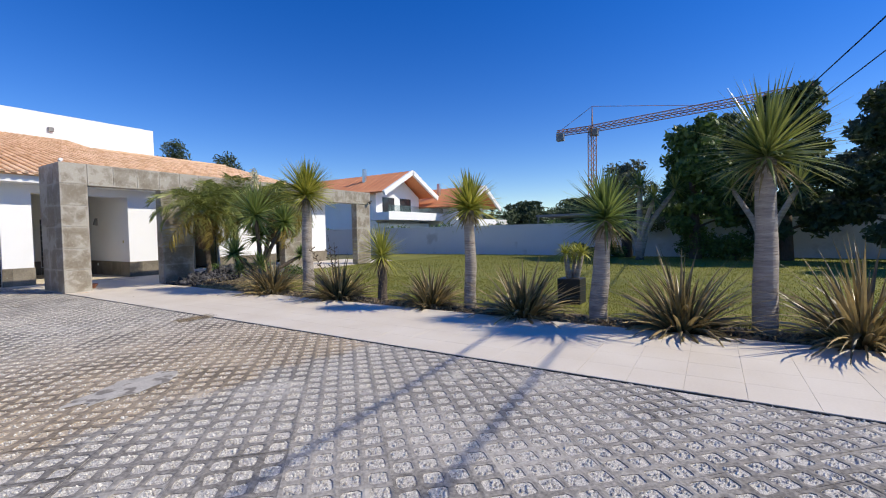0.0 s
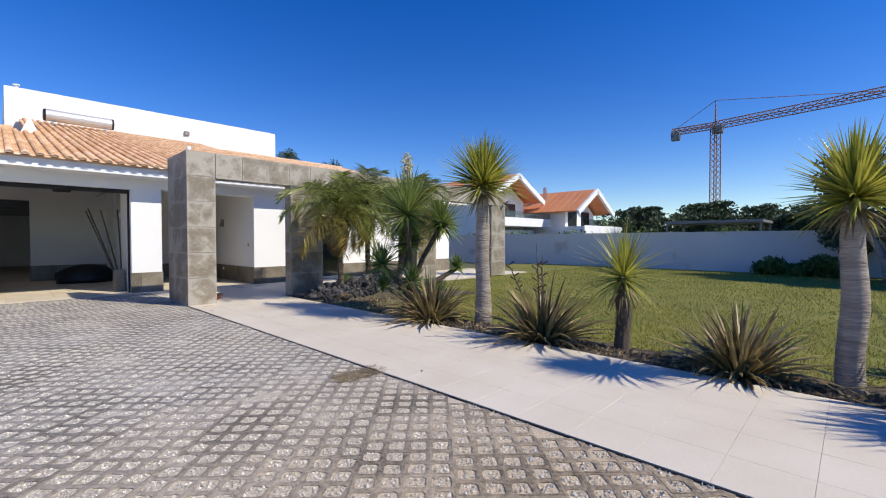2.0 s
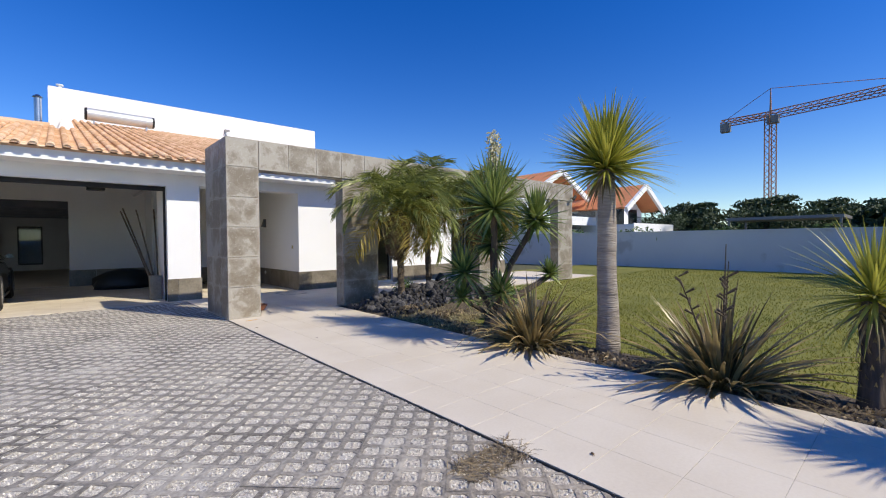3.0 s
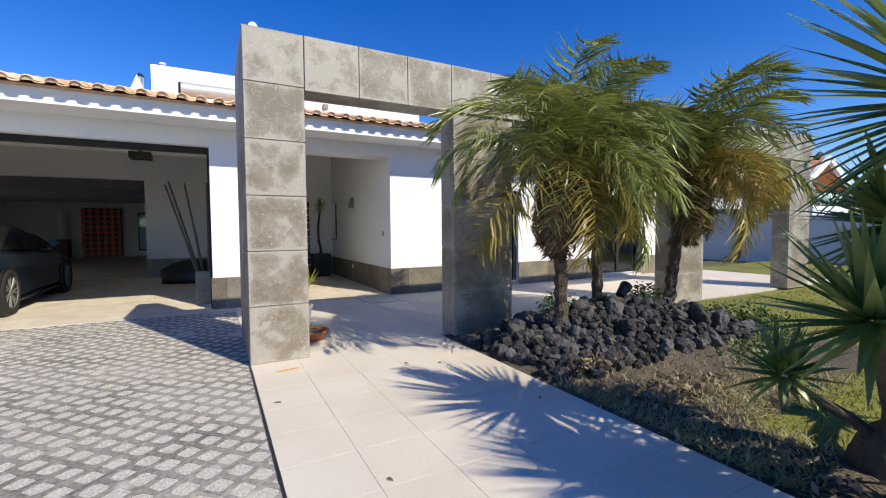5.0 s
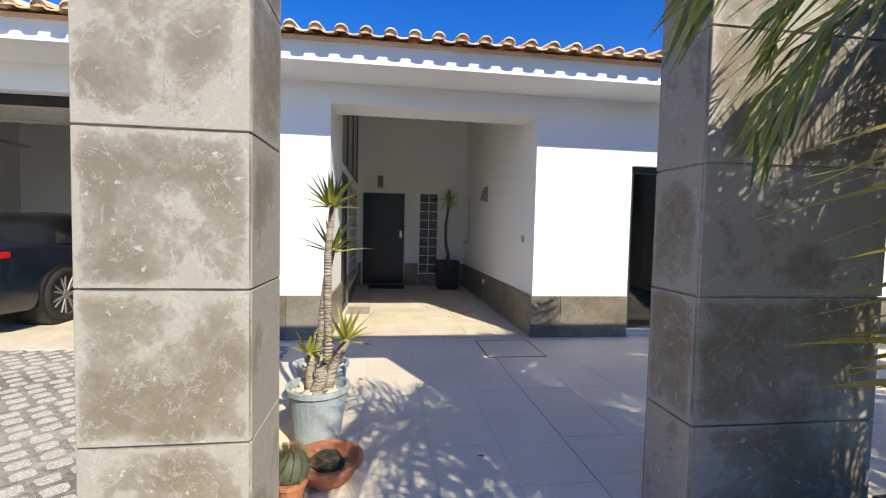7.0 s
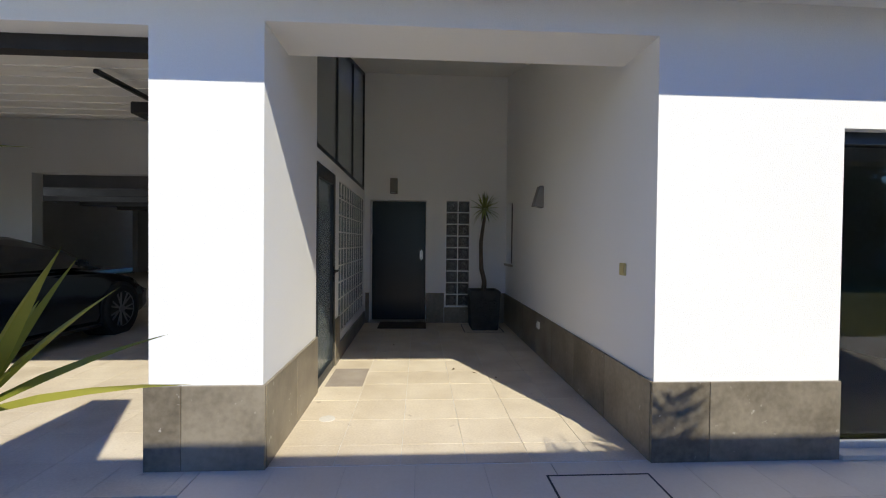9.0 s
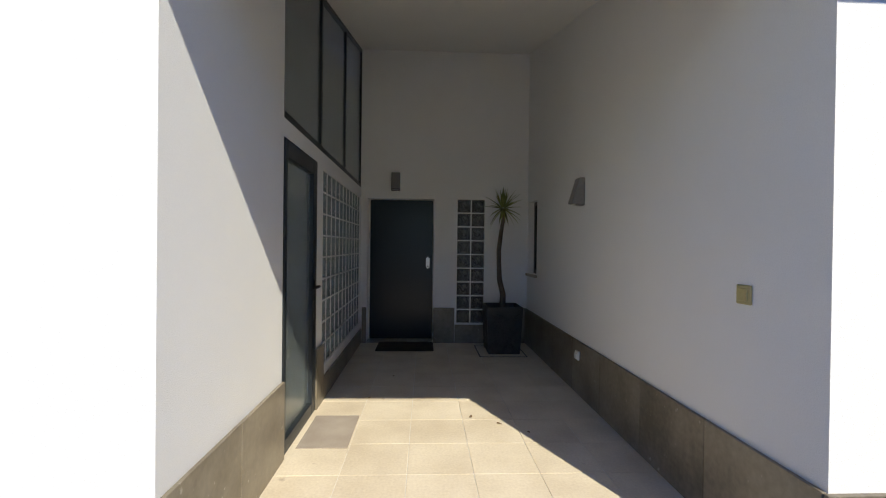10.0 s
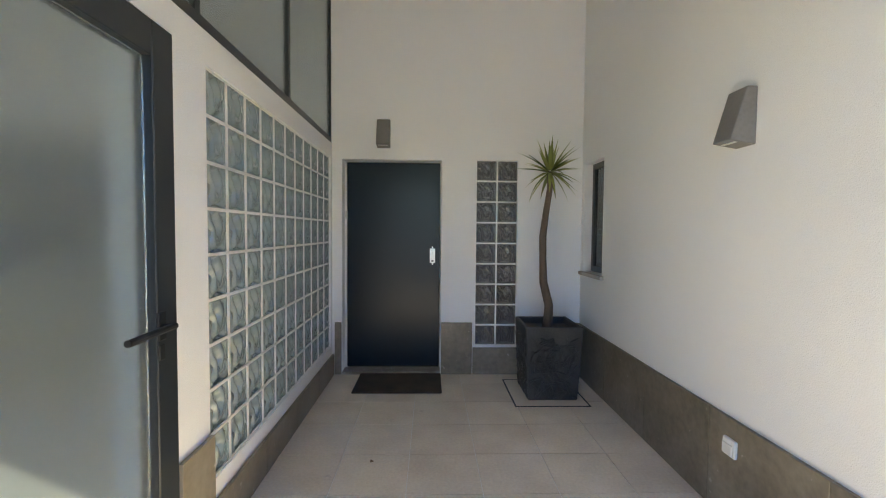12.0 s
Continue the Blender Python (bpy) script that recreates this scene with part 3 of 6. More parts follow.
def tile_verts(dx=0.0, dy=0.0, dz=0.0):
    """A channel and a cover barrel, with a thick front lip; lies along y."""
    prof = []
    for k in range(5):
        a = math.pi * (1 + k / 4)
        prof.append((-0.115 + 0.065 * (1 + math.cos(a)) - 0.01, 0.018 + 0.02 * math.sin(a)))
    cov = [(0.06 + 0.065 * math.cos(math.pi * (1 - k / 6)), 0.018 + 0.062 * math.sin(math.pi * k / 6)) for k in range(7)]
    line = prof + cov
    L, TH = COURSE + 0.05, 0.014
    V, F, n = [], [], len(line)
    for y, lift in ((0, 0.018), (L, 0.0)):
        V += [(x + dx, y + dy, z + lift + dz) for x, z in line]
    V += [(x + dx, dy + 0.001, z + 0.018 - TH + dz) for x, z in line]
    m = len(V)
    V += [(x + dx, dy + 0.02, z + 0.012 + dz) for x, z in cov]
    F.append(tuple(range(m + 6, m - 1, -1)))
    for k in range(n - 1):
        F.append((k, k + 1, n + k + 1, n + k))
        F.append((2 * n + k, 2 * n + k + 1, k + 1, k))
    return V, F


def roof_top(x):
    """How far up the slope the tiles reach."""
    return 6.6 if x < -3.65 else (14.1 if x < 3.4 else 10.2)


near_tiles = []
V, F = [], []
for i in range(int(24.3 / PITCH_X)):
    x = -13.9 + i * PITCH_X
    for j in range(int(roof_top(x) / RUN / COURSE)):
        if j < 3 and -7 < x < 4.5:
            near_tiles.append((x, j * COURSE))
        else:
            v, f = tile_verts(x, j * COURSE, 0)
            F += [tuple(a + len(V) for a in q) for q in f]
            V += v
field = hang("tile_field", raw("tile_field", V, F, CLAY_I, True), roof)
tagged(field, "", "", "", "stuff")
bm = boxes((-13.9, 10.35, 0.14, 6.7 / RUN, -0.045, -0.004), (-3.6, 3.4, 6.72 / RUN, 14.2 / RUN, -0.06, -0.012), (3.4, 10.35, 6.72 / RUN, 10.3 / RUN, -0.06, -0.012))
part("roof_deck", bm, CLAY, roof)
bm = bmesh.new()
limb(bm, [(3.4 + 0.4 * k, 10.25 / RUN, 0.03) for k in range(18)], [0.10 + 0.012 * (k % 2) for k in range(18)], 10)
limb(bm, [(-14 + 0.4 * k, 6.65 / RUN, 0.03) for k in range(26)], [0.10 + 0.012 * (k % 2) for k in range(26)], 10)
part("ridge_tiles", bm, CLAY, roof, smooth=True)
fixed("roof_back_slope", boxes((3.4, 10.3, 4.9, 8.6, 5.2, 5.6), (-14, -3.7, 1.3, 15, 4.0, 4.6)), CLAY, "clay tiles of the far roof slope", "roof")
# small white gable parapet and block behind the left roof
bm = bmesh.new()
vs = [bm.verts.new(v) for v in ((-3.95, 0.9, 4.4), (-3.3, 0.9, 4.4), (-3.62, 0.9, 5.25), (-3.95, 1.5, 4.4), (-3.3, 1.5, 4.4), (-3.62, 1.5, 5.25))]
for f in ((0, 1, 2), (5, 4, 3), (0, 3, 4, 1), (1, 4, 5, 2), (2, 5, 3, 0)):
    bm.faces.new([vs[k] for k in f])
fixed("roof_parapet", bm, PLASTER, "small pointed white parapet on the roof", "parapet")

# ---------------------------------------------------------------- pergola of tiled piers
TH = 0.523
pergola = thing("pergola", "pergola of piers and lintel clad in grey stone tiles", "pergola")
CORES = {"pier_a": (-1.735, -1.19, -8.13, -7.72, 0, 3.14), "pier_fin": (-1.735, -1.42, -7.716, -6.765, 0, 3.14), "pier_b": (0.48, 1.33, -8.1, -7.79, 0, 2.62), "pier_c": (4.55, 5.4, -8.1, -7.79, 0, 2.62), "pier_d": (8.3, 9.15, -8.1, -7.79, 0, 2.62)}
for k, c in CORES.items():
    x0, x1, y0, y1, z0, z1 = c
    core = part("pier", boxes((x0 + 0.012, x1 - 0.012, y0 + 0.012, y1 - 0.012, z0, z1 - 0.012)), GROUT, pergola)
    nz = round(z1 / TH)
    for j in range(nz):
        lift = 0.025 if z1 > 3 else 0.0
        lo, hi = z1 * j / nz + 0.003 + (lift if j else 0), z1 * (j + 1) / nz - 0.003 + (lift if j < nz - 1 else 0)
        PIECES.append(("stone_tile", (x0 + 0.003, x1 - 0.003, y0, y0 + 0.0115, lo, hi), SLATE, core, 0.003))
        PIECES.append(("stone_tile", (x0 + 0.003, x1 - 0.003, y1 - 0.0115, y1, lo, hi), SLATE, core, 0.003))
        my = (y0 + y1) / 2
        spans = [(y0 + 0.012, y1 - 0.012)] if y1 - y0 < 0.9 else [(y0 + 0.012, my - 0.002), (my + 0.002, y1 - 0.012)]
        for a, b in spans:
            PIECES.append(("stone_tile", (x0, x0 + 0.0115, a, b, lo, hi), SLATE, core, 0.003))
            PIECES.append(("stone_tile", (x1 - 0.0115, x1, a, b, lo, hi), SLATE, core, 0.003))
    if z1 > 3:
        PIECES.append(("stone_tile", (x0, x1, y0, y1, z1 - 0.0115, z1), SLATE, core, 0.003))
lint = part("lintel", boxes((-1.187, 9.14, -8.118, -7.802, 2.632, 3.13)), GROUT, pergola)
n = 19
for k in range(n):
    a, b = -1.187 + 10.337 * k / n + 0.003, -1.187 + 10.337 * (k + 1) / n - 0.003
    for q in ((a, b, -8.13, -8.1185, 2.62, 3.142), (a, b, -7.8015, -7.79, 2.62, 3.142), (a, b, -8.118, -7.802, 2.62, 2.6315), (a, b, -8.118, -7.802, 3.1305, 3.142)):
        PIECES.append(("stone_tile", q, SLATE, lint, 0.003))

# ---------------------------------------------------------------- boundary wall
fixed("wall_boundary", boxes((17.1, 17.35, -40, 20, -0.14, 1.62), (17.06, 17.39, -40, 20, 1.62, 1.67)), FARWALL, "long pale rendered boundary wall behind the lawn")
fixed("wall_street", boxes((-16, 17.1, -40.3, -40, -0.14, 1.9), (-16.3, -16, -40.3, -4.66, -0.14, 1.9)), FARWALL, "pale rendered walls that close the plot")


# ---------------------------------------------------------------- doors, windows, glass blocks
def opening(name, label, category="window"):
    return tagged(new(name), label, category, "", "structure")


door = opening("door_1", "closed dark blue painted entrance door in a white frame", "door")
part("door_leaf", boxes((-1.262, -0.35, 0.13, 0.18, 0.035, 2.055), bevel=0.004), DOORPAINT, door)
part("door_frame", boxes((-1.282, -1.264, 0.11, 0.2, 0.0, 2.06), (-0.348, -0.342, 0.11, 0.2, 0.0, 2.06), (-1.282, -0.342, 0.11, 0.2, 2.057, 2.063)), WHITE, door)
part("threshold", boxes((-1.283, -0.342, -0.03, 0.13, 0.001, 0.03), bevel=0.004), SLATE, door, "dark stone threshold")
hp = part("handle_plate", boxes((-0.447, -0.395, 0.112, 0.1295, 1.055, 1.235), bevel=0.02, seg=2), STEEL, door, "chrome lock plate")
bm = bmesh.new()
tube(bm, (-0.421, 0.115, 1.19), (-0.421, 0.07, 1.19), 0.022, n=14)
part("knob", bm, STEEL, hp)
part("keyhole", boxes((-0.433, -0.409, 0.1095, 0.1115, 1.085, 1.10)), BLACK, hp)
part("hinge", boxes((-1.276, -1.256, 0.105, 0.13, 1.50, 1.58), bevel=0.003), STEEL, door)


def block_mesh(material, depth, s):
    """A glass block, 19 cm square, whose two faces carry pressed swirling waves inside a smooth rim."""
    n = 28
    V, F = [], []
    for side in (-1, 1):
        o = len(V)
        for i in range(n + 1):
            for k in range(n + 1):
                u, v = i / n * 2 - 1, k / n * 2 - 1
                rim = min(1.0, 5 * (1 - max(abs(u), abs(v))))
                w = math.sin(8.0 * noise.noise((u * 1.1 + s, v * 1.1, side * 0.7)) + 8.5 * (u + 0.6 * v) * s)
                w = abs(w) ** 0.6 * (1 if w > 0 else -1)
                V.append((0.094 * u, side * (0.040 - 0.004 * (1 - rim) + depth * rim * (w - 1.05)), 0.094 * v))
        for i in range(n):
            for k in range(n):
                a = o + i * (n + 1) + k
                q = (a, a + n + 1, a + n + 2, a + 1)
                F.append(q if side < 0 else q[::-1])
    m, e = (n + 1) ** 2, []
    e += [k for k in range(n + 1)] + [i * (n + 1) + n for i in range(1, n + 1)] + [n * (n + 1) + k for k in range(n - 1, -1, -1)] + [i * (n + 1) for i in range(n - 1, 0, -1)]
    for a, b in zip(e, e[1:] + e[:1]):
        F.append((a, b, m + b, m + a))
    return raw("glass_block", V, F, material, True)


BM, BM2 = block_mesh(BLOCKGLASS, 0.017, 1.0), block_mesh(BLOCKBLUE, 0.015, 0.75)
gb = opening("window_1", "narrow window of clear wavy glass blocks beside the entrance door")
part("mortar", boxes(*[(0.196 - 0.007, 0.196 + 0.007, 0.006, 0.086, 0.283, 2.072)], *[(-0.002, 0.394, 0.0062, 0.0858, 0.281 + 0.1988 * k - 0.007, 0.281 + 0.1988 * k + 0.007) for k in range(10)],
                     (-0.003, 0.0, 0.006, 0.086, 0.283, 2.072), (0.391, 0.394, 0.006, 0.086, 0.283, 2.072)), WHITE, gb)
for i in range(2):
    for j in range(9):
        hang("glass_block", BM, gb, m=pose(0.0965 + 0.199 * i, 0.05, 0.3805 + 0.1988 * j))
gb2 = opening("window_2", "wide wall of bluish patterned glass blocks beside the porch")
NB = 11
part("mortar", boxes(*[(-1.47, -1.389, -2.283 + 0.2007 * k - 0.0075, -2.283 + 0.2007 * k + 0.0075, 0.287, 2.068) for k in range(NB + 1)],
                     *[(-1.4698, -1.3892, -2.283, -0.076, 0.288 + 0.1977 * k - 0.007, 0.288 + 0.1977 * k + 0.007) for k in range(10)]), WHITE, gb2)
for i in range(NB):
    for j in range(9):
        hang("glass_block", BM2, gb2, m=pose(-1.43, -2.183 + 0.2007 * i, 0.387 + 0.1977 * j, 0, 0, 90))

fd = opening("door_2", "closed frosted glass door in an anthracite metal frame", "door")
part("door_frame", boxes((-1.45, -1.372, -3.355, -3.30, 0.002, 2.085), (-1.45, -1.372, -2.64, -2.525, 0.002, 2.085), (-1.449, -1.373, -3.30, -2.64, 1.965, 2.085), (-1.449, -1.373, -3.30, -2.64, 0.002, 0.1), bevel=0.004), DARKMETAL, fd)
part("pane", boxes((-1.418, -1.404, -3.30, -2.64, 0.1, 1.965)), FROST, fd, "frosted glass pane")
bm = boxes((-1.372, -1.362, -2.645, -2.605, 1.0, 1.1), (-1.372, -1.364, -2.64, -2.61, 0.93, 0.985), bevel=0.003)
tube(bm, (-1.365, -2.625, 1.05), (-1.325, -2.625, 1.05), 0.009)
tube(bm, (-1.327, -2.615, 1.05), (-1.327, -2.85, 1.046), 0.012)
part("handle", bm, BLACK, fd, "black lever handle")

hw = opening("window_3", "high strip of tall frosted windows under the sloping ceiling, in slim dark frames")
ys = (-3.36, -2.33, -1.2, -0.005)


def under_ceiling(y):
    return 4.17 + 0.2535 * y


bars = boxes((-1.43, -1.385, -3.36, -0.005, 2.212, 2.262))
prism(bars, -1.43, -1.385, [(-3.36, under_ceiling(-3.36) - 0.04), (-0.005, under_ceiling(0) - 0.04), (-0.005, under_ceiling(0)), (-3.36, under_ceiling(-3.36))])
for a, b in ((-3.36, -3.33), (-2.35, -2.31), (-1.22, -1.18), (-0.035, -0.005)):
    prism(bars, -1.429, -1.386, [(a, 2.262), (b, 2.262), (b, under_ceiling(b) - 0.041), (a, under_ceiling(a) - 0.041)])
part("window_frame", bars, DARKMETAL, hw)
for a, b in zip(ys, ys[1:]):
    part("pane", prism(bmesh.new(), -1.413, -1.403, [(a + 0.031, 2.263), (b - 0.031, 2.263), (b - 0.031, under_ceiling(b - 0.031) - 0.042), (a + 0.031, under_ceiling(a + 0.031) - 0.042)]), FROST, hw)
part("side_panel", prism(bmesh.new(), -1.6, -1.382, [(-4.19, 2.3), (-3.361, 2.3), (-3.361, under_ceiling(-3.36)), (-4.19, under_ceiling(-4.19))]), PLASTER, hw)

rw = opening("window_4", "small tall side window with a dark frame and stone sill")
part("window_frame", boxes((1.10, 1.14, -0.52, -0.47, 1.02, 2.03), (1.10, 1.14, -0.11, -0.06, 1.02, 2.03), (1.10, 1.14, -0.47, -0.11, 1.98, 2.03), (1.10, 1.14, -0.47, -0.11, 1.02, 1.07)), DARKMETAL, rw)
part("pane", boxes((1.115, 1.125, -0.47, -0.11, 1.07, 1.98)), GLASS, rw)
part("shutter", boxes(*[(1.15, 1.16, -0.52, -0.06, 1.02 + 0.05 * k, 1.066 + 0.05 * k) for k in range(20)]), DARKMETAL, rw, "lowered dark slatted shutter")
part("window_sill", boxes((0.985, 1.10, -0.56, -0.03, 0.985, 1.018), bevel=0.003), SLATE, rw)


def sliding(name, x0, x1):
    w = opening(name, "dark-framed sliding glass door reflecting the garden", "door")
    mid = (x0 + x1) / 2
    part("window_frame", boxes((x0, x1, -4.58, -4.48, 2.04, 2.12), (x0, x1, -4.58, -4.48, 0.0, 0.05), (x0, x0 + 0.07, -4.58, -4.48, 0.05, 2.04), (x1 - 0.07, x1, -4.58, -4.48, 0.05, 2.04), (mid - 0.04, mid + 0.04, -4.56, -4.50, 0.05, 2.04)), DARKMETAL, w)
    part("pane", boxes((x0 + 0.07, mid - 0.04, -4.54, -4.53, 0.05, 2.04)), GLASS, w)
    part("pane", boxes((mid + 0.04, x1 - 0.07, -4.53, -4.52, 0.05, 2.04)), GLASS, w)
    part("bottom_track", boxes((x0 + 0.035, x1, -4.61, -4.582, 0.037, 0.085), bevel=0.003), SILVER, w, "pale aluminium track")
    part("side_trim", boxes((x0 + 0.002, x0 + 0.033, -4.61, -4.582, 0.037, 2.10), bevel=0.003), SILVER, w, "pale aluminium trim")
    part("window_sill", boxes((x0, x1, -4.70, -4.58, 0.001, 0.035), bevel=0.004), PAVE, w)


sliding("door_3", 2.247, 4.118)
sliding("door_4", 6.722, 8.318)
gd = opening("door_5", "raised white sectional garage door under the ceiling with a dark frame", "door")
part("door_frame", boxes((-8.3, -2.042, -4.5, -4.40, 2.515, 2.61), (-2.075, -2.042, -4.5, -4.40, 0, 2.515), (-8.3, -8.26, -4.5, -4.40, 0, 2.515)), RUBBER, gd)
for k in range(5):
    part("door_panel", boxes((-8.1, -2.1, -4.2 + 0.5 * k, -3.705 + 0.5 * k, 2.86, 2.90), (-8.1, -2.1, -4.2 + 0.5 * k + 0.12, -4.2 + 0.5 * k + 0.14, 2.85, 2.86), (-8.1, -2.1, -4.2 + 0.5 * k + 0.36, -4.2 + 0.5 * k + 0.38, 2.85, 2.86)), WHITE, gd)
part("opener", boxes((-3.35, -3.0, -2.8, -2.5, 2.62, 2.74), (-3.2, -3.15, -3.5, -1.5, 2.75, 2.79), bevel=0.01), BLACK, gd)
part("rail", boxes((-8.2, -8.15, -4.3, 0.5, 2.78, 2.83), (-2.10, -2.05, -4.3, 0.5, 2.78, 2.83)), STEEL, gd)


# ---------------------------------------------------------------- porch fixtures and things
def wall_lamp(at, turn):
    lamp = thing("wall_lamp", "grey metal wedge-shaped wall lamp, unlit", "lamp", at, "porch wall lamps", turn)
    bm = bmesh.new()
    vs = [bm.verts.new(v) for v in ((-0.062, 0, 0.13), (0.062, 0, 0.13), (0.062, 0, -0.13), (-0.062, 0, -0.13), (-0.062, -0.05, 0.13), (0.062, -0.05, 0.13), (0.062, -0.12, -0.11), (-0.062, -0.12, -0.11))]
    for f in ((0, 1, 2, 3), (4, 7, 6, 5), (0, 4, 5, 1), (3, 2, 6, 7), (1, 5, 6, 2), (0, 3, 7, 4)):
        bm.faces.new([vs[k] for k in f])
    bmesh.ops.bevel(bm, geom=bm.edges[:], offset=0.004, segments=1, affect="EDGES")
    part("housing", bm, GREYMETAL, lamp)
    part("diffuser", boxes((-0.045, 0.045, -0.09, -0.02, -0.118, -0.114)), WHITE, lamp)


wall_lamp((-0.89, -0.001, 2.30), 0)
wall_lamp((1.019, -2.16, 1.92), -90)
sw = thing("light_switch", "yellowed square light switch on the white wall", "switch", (1.019, -4.24, 1.185))
part("plate", boxes((-0.012, 0, -0.045, 0.045, -0.045, 0.045), bevel=0.004), IVORY, sw)
part("rocker", boxes((-0.017, -0.012, -0.03, 0.03, -0.03, 0.03), bevel=0.002), IVORY, sw)
so = thing("power_socket", "white power socket with a flap on the stone plinth", "socket", (0.997, -2.17, 0.375))
part("plate", boxes((-0.02, 0, -0.042, 0.042, -0.042, 0.042), bevel=0.005), WHITE, so)
part("flap", boxes((-0.028, -0.02, -0.033, 0.033, -0.033, 0.02), bevel=0.003), WHITE, so)
mt = thing("doormat", "worn brown coir doormat before the entrance door", "doormat", (-0.72, -0.27, 0.001))
part("mat", boxes((-0.385, 0.385, -0.25, 0.24, 0, 0.016), bevel=0.006), MATCOIR, mt)
mt = thing("doormat", "thin grey-brown doormat before the frosted door", "doormat", (-1.155, -2.94, 0.001))
part("mat", boxes((-0.175, 0.175, -0.28, 0.28, 0, 0.006), bevel=0.002), MATGREY, mt)
dr = thing("floor_drain", "small round steel floor drain", "drain", (-1.15, -3.95, 0.001))
bm = bmesh.new()
tube(bm, (0, 0, 0), (0, 0, 0.004), 0.06, n=20)
part("lid", bm, PALEGROUT, dr)


def hatch(x0, x1, y0, y1, label):
    h = thing("access_cover", label, "access cover", ((x0 + x1) / 2, (y0 + y1) / 2, 0.001))
    a, b = (x1 - x0) / 2, (y1 - y0) / 2
    part("frame", boxes((-a, a, -b, -b + 0.012, 0, 0.003), (-a, a, b - 0.012, b, 0, 0.003), (-a, -a + 0.012, -b + 0.012, b - 0.012, 0, 0.003), (a - 0.012, a, -b + 0.012, b - 0.012, 0, 0.003)), BLACK, h)
    part("slab", boxes((-a + 0.013, a - 0.013, -b + 0.013, b - 0.013, 0, 0.0025)), PAVE, h)


hatch(0.30, 0.92, -5.45, -4.80, "square tiled access cover with a dark rim in the path")
hatch(0.24, 0.85, -0.80, -0.17, "square tiled access cover under the black planter")


def crown(n, radius, up=1.2, low=-0.5, width=0.035, seed=0, z0=0.0, droop=0.5):
    """Leaf rows of a rosette: stiff upright ones in the middle, hanging ones below."""
    g = random.Random(seed)
    rows = []
    for k in range(n):
        s = (k + 0.5) / n
        rise = low + (up - low) * (s ** 0.9) + g.uniform(-0.12, 0.12)
        az = k * 2.399963 + g.uniform(-0.25, 0.25)
        L = radius * g.uniform(0.78, 1.08) * (0.85 if s > 0.92 else 1)
        rows.append(((0.02 * math.cos(az), 0.02 * math.sin(az), z0 + 0.16 * radius * (s - 0.5)), az, rise, L, width * g.uniform(0.8, 1.15), droop * g.uniform(0.5, 1.5) * (1.2 - s)))
    return rows


pl = thing("potted_yucca", "slim yucca in a square black planter with a woven relief", "potted plant", (0.575, -0.47, 0.004))
bm = bmesh.new()
vs = []
for h, s in ((0, 0.205), (0.61, 0.235)):
    vs.append([bm.verts.new((sx * s, sy * s, h)) for sx, sy in ((-1, -1), (1, -1), (1, 1), (-1, 1))])
vs.append([bm.verts.new((sx * 0.205, sy * 0.205, 0.61)) for sx, sy in ((-1, -1), (1, -1), (1, 1), (-1, 1))])
vs.append([bm.verts.new((sx * 0.20, sy * 0.20, 0.55)) for sx, sy in ((-1, -1), (1, -1), (1, 1), (-1, 1))])
for a, b in zip(vs, vs[1:]):
    for k in range(4):
        bm.faces.new((a[k], a[(k + 1) % 4], b[(k + 1) % 4], b[k]))
bm.faces.new(vs[0][::-1])
bm.faces.new(vs[-1])
bmesh.ops.bevel(bm, geom=[e for e in bm.edges if e.calc_length() > 0.3], offset=0.006, segments=2, affect="EDGES")
pot = part("planter", bm, PLANTER, pl)
bm = bmesh.new()
g = random.Random(3)
for face in range(4):
    m = pose(0, 0, 0, 0, 0, 90 * face)
    for _ in range(100):
        z = g.uniform(0.03, 0.5)
        x, a, L = g.uniform(-0.18, 0.18), g.uniform(0, 6.28), g.uniform(0.06, 0.16)
        x2, z2 = max(-0.195, min(0.195, x + L * math.cos(a))), max(0.02, min(0.52, z + L * math.sin(a)))
        tube(bm, m @ Vector((x, -0.2065 - 0.049 * z, z)), m @ Vector((x2, -0.2065 - 0.049 * z2, z2)), 0.009, n=4, caps=False)
part("woven_relief", bm, PLANTER, pot, "raised tangle of black strands")
part("soil", boxes((-0.2005, 0.2005, -0.2005, 0.2005, 0.52, 0.553)), SOIL, pl)
bm = bmesh.new()
pts = [(0.0, 0, 0.53), (0.01, 0, 0.75), (-0.04, 0, 0.95), (-0.05, 0, 1.15), (-0.055, 0, 1.35), (-0.03, 0, 1.55), (0.0, 0, 1.75), (0.0, 0, 1.9)]
limb(bm, pts, [0.045, 0.038, 0.034, 0.032, 0.03, 0.027, 0.025, 0.025], 10, 0.25)
part("trunk", bm, BARK, pl, smooth=True)
hang("crown", raw("crown", *blades(crown(46, 0.30, 1.45, -0.9, 0.032, 4, 1.9)), YUCCA_G), pl)

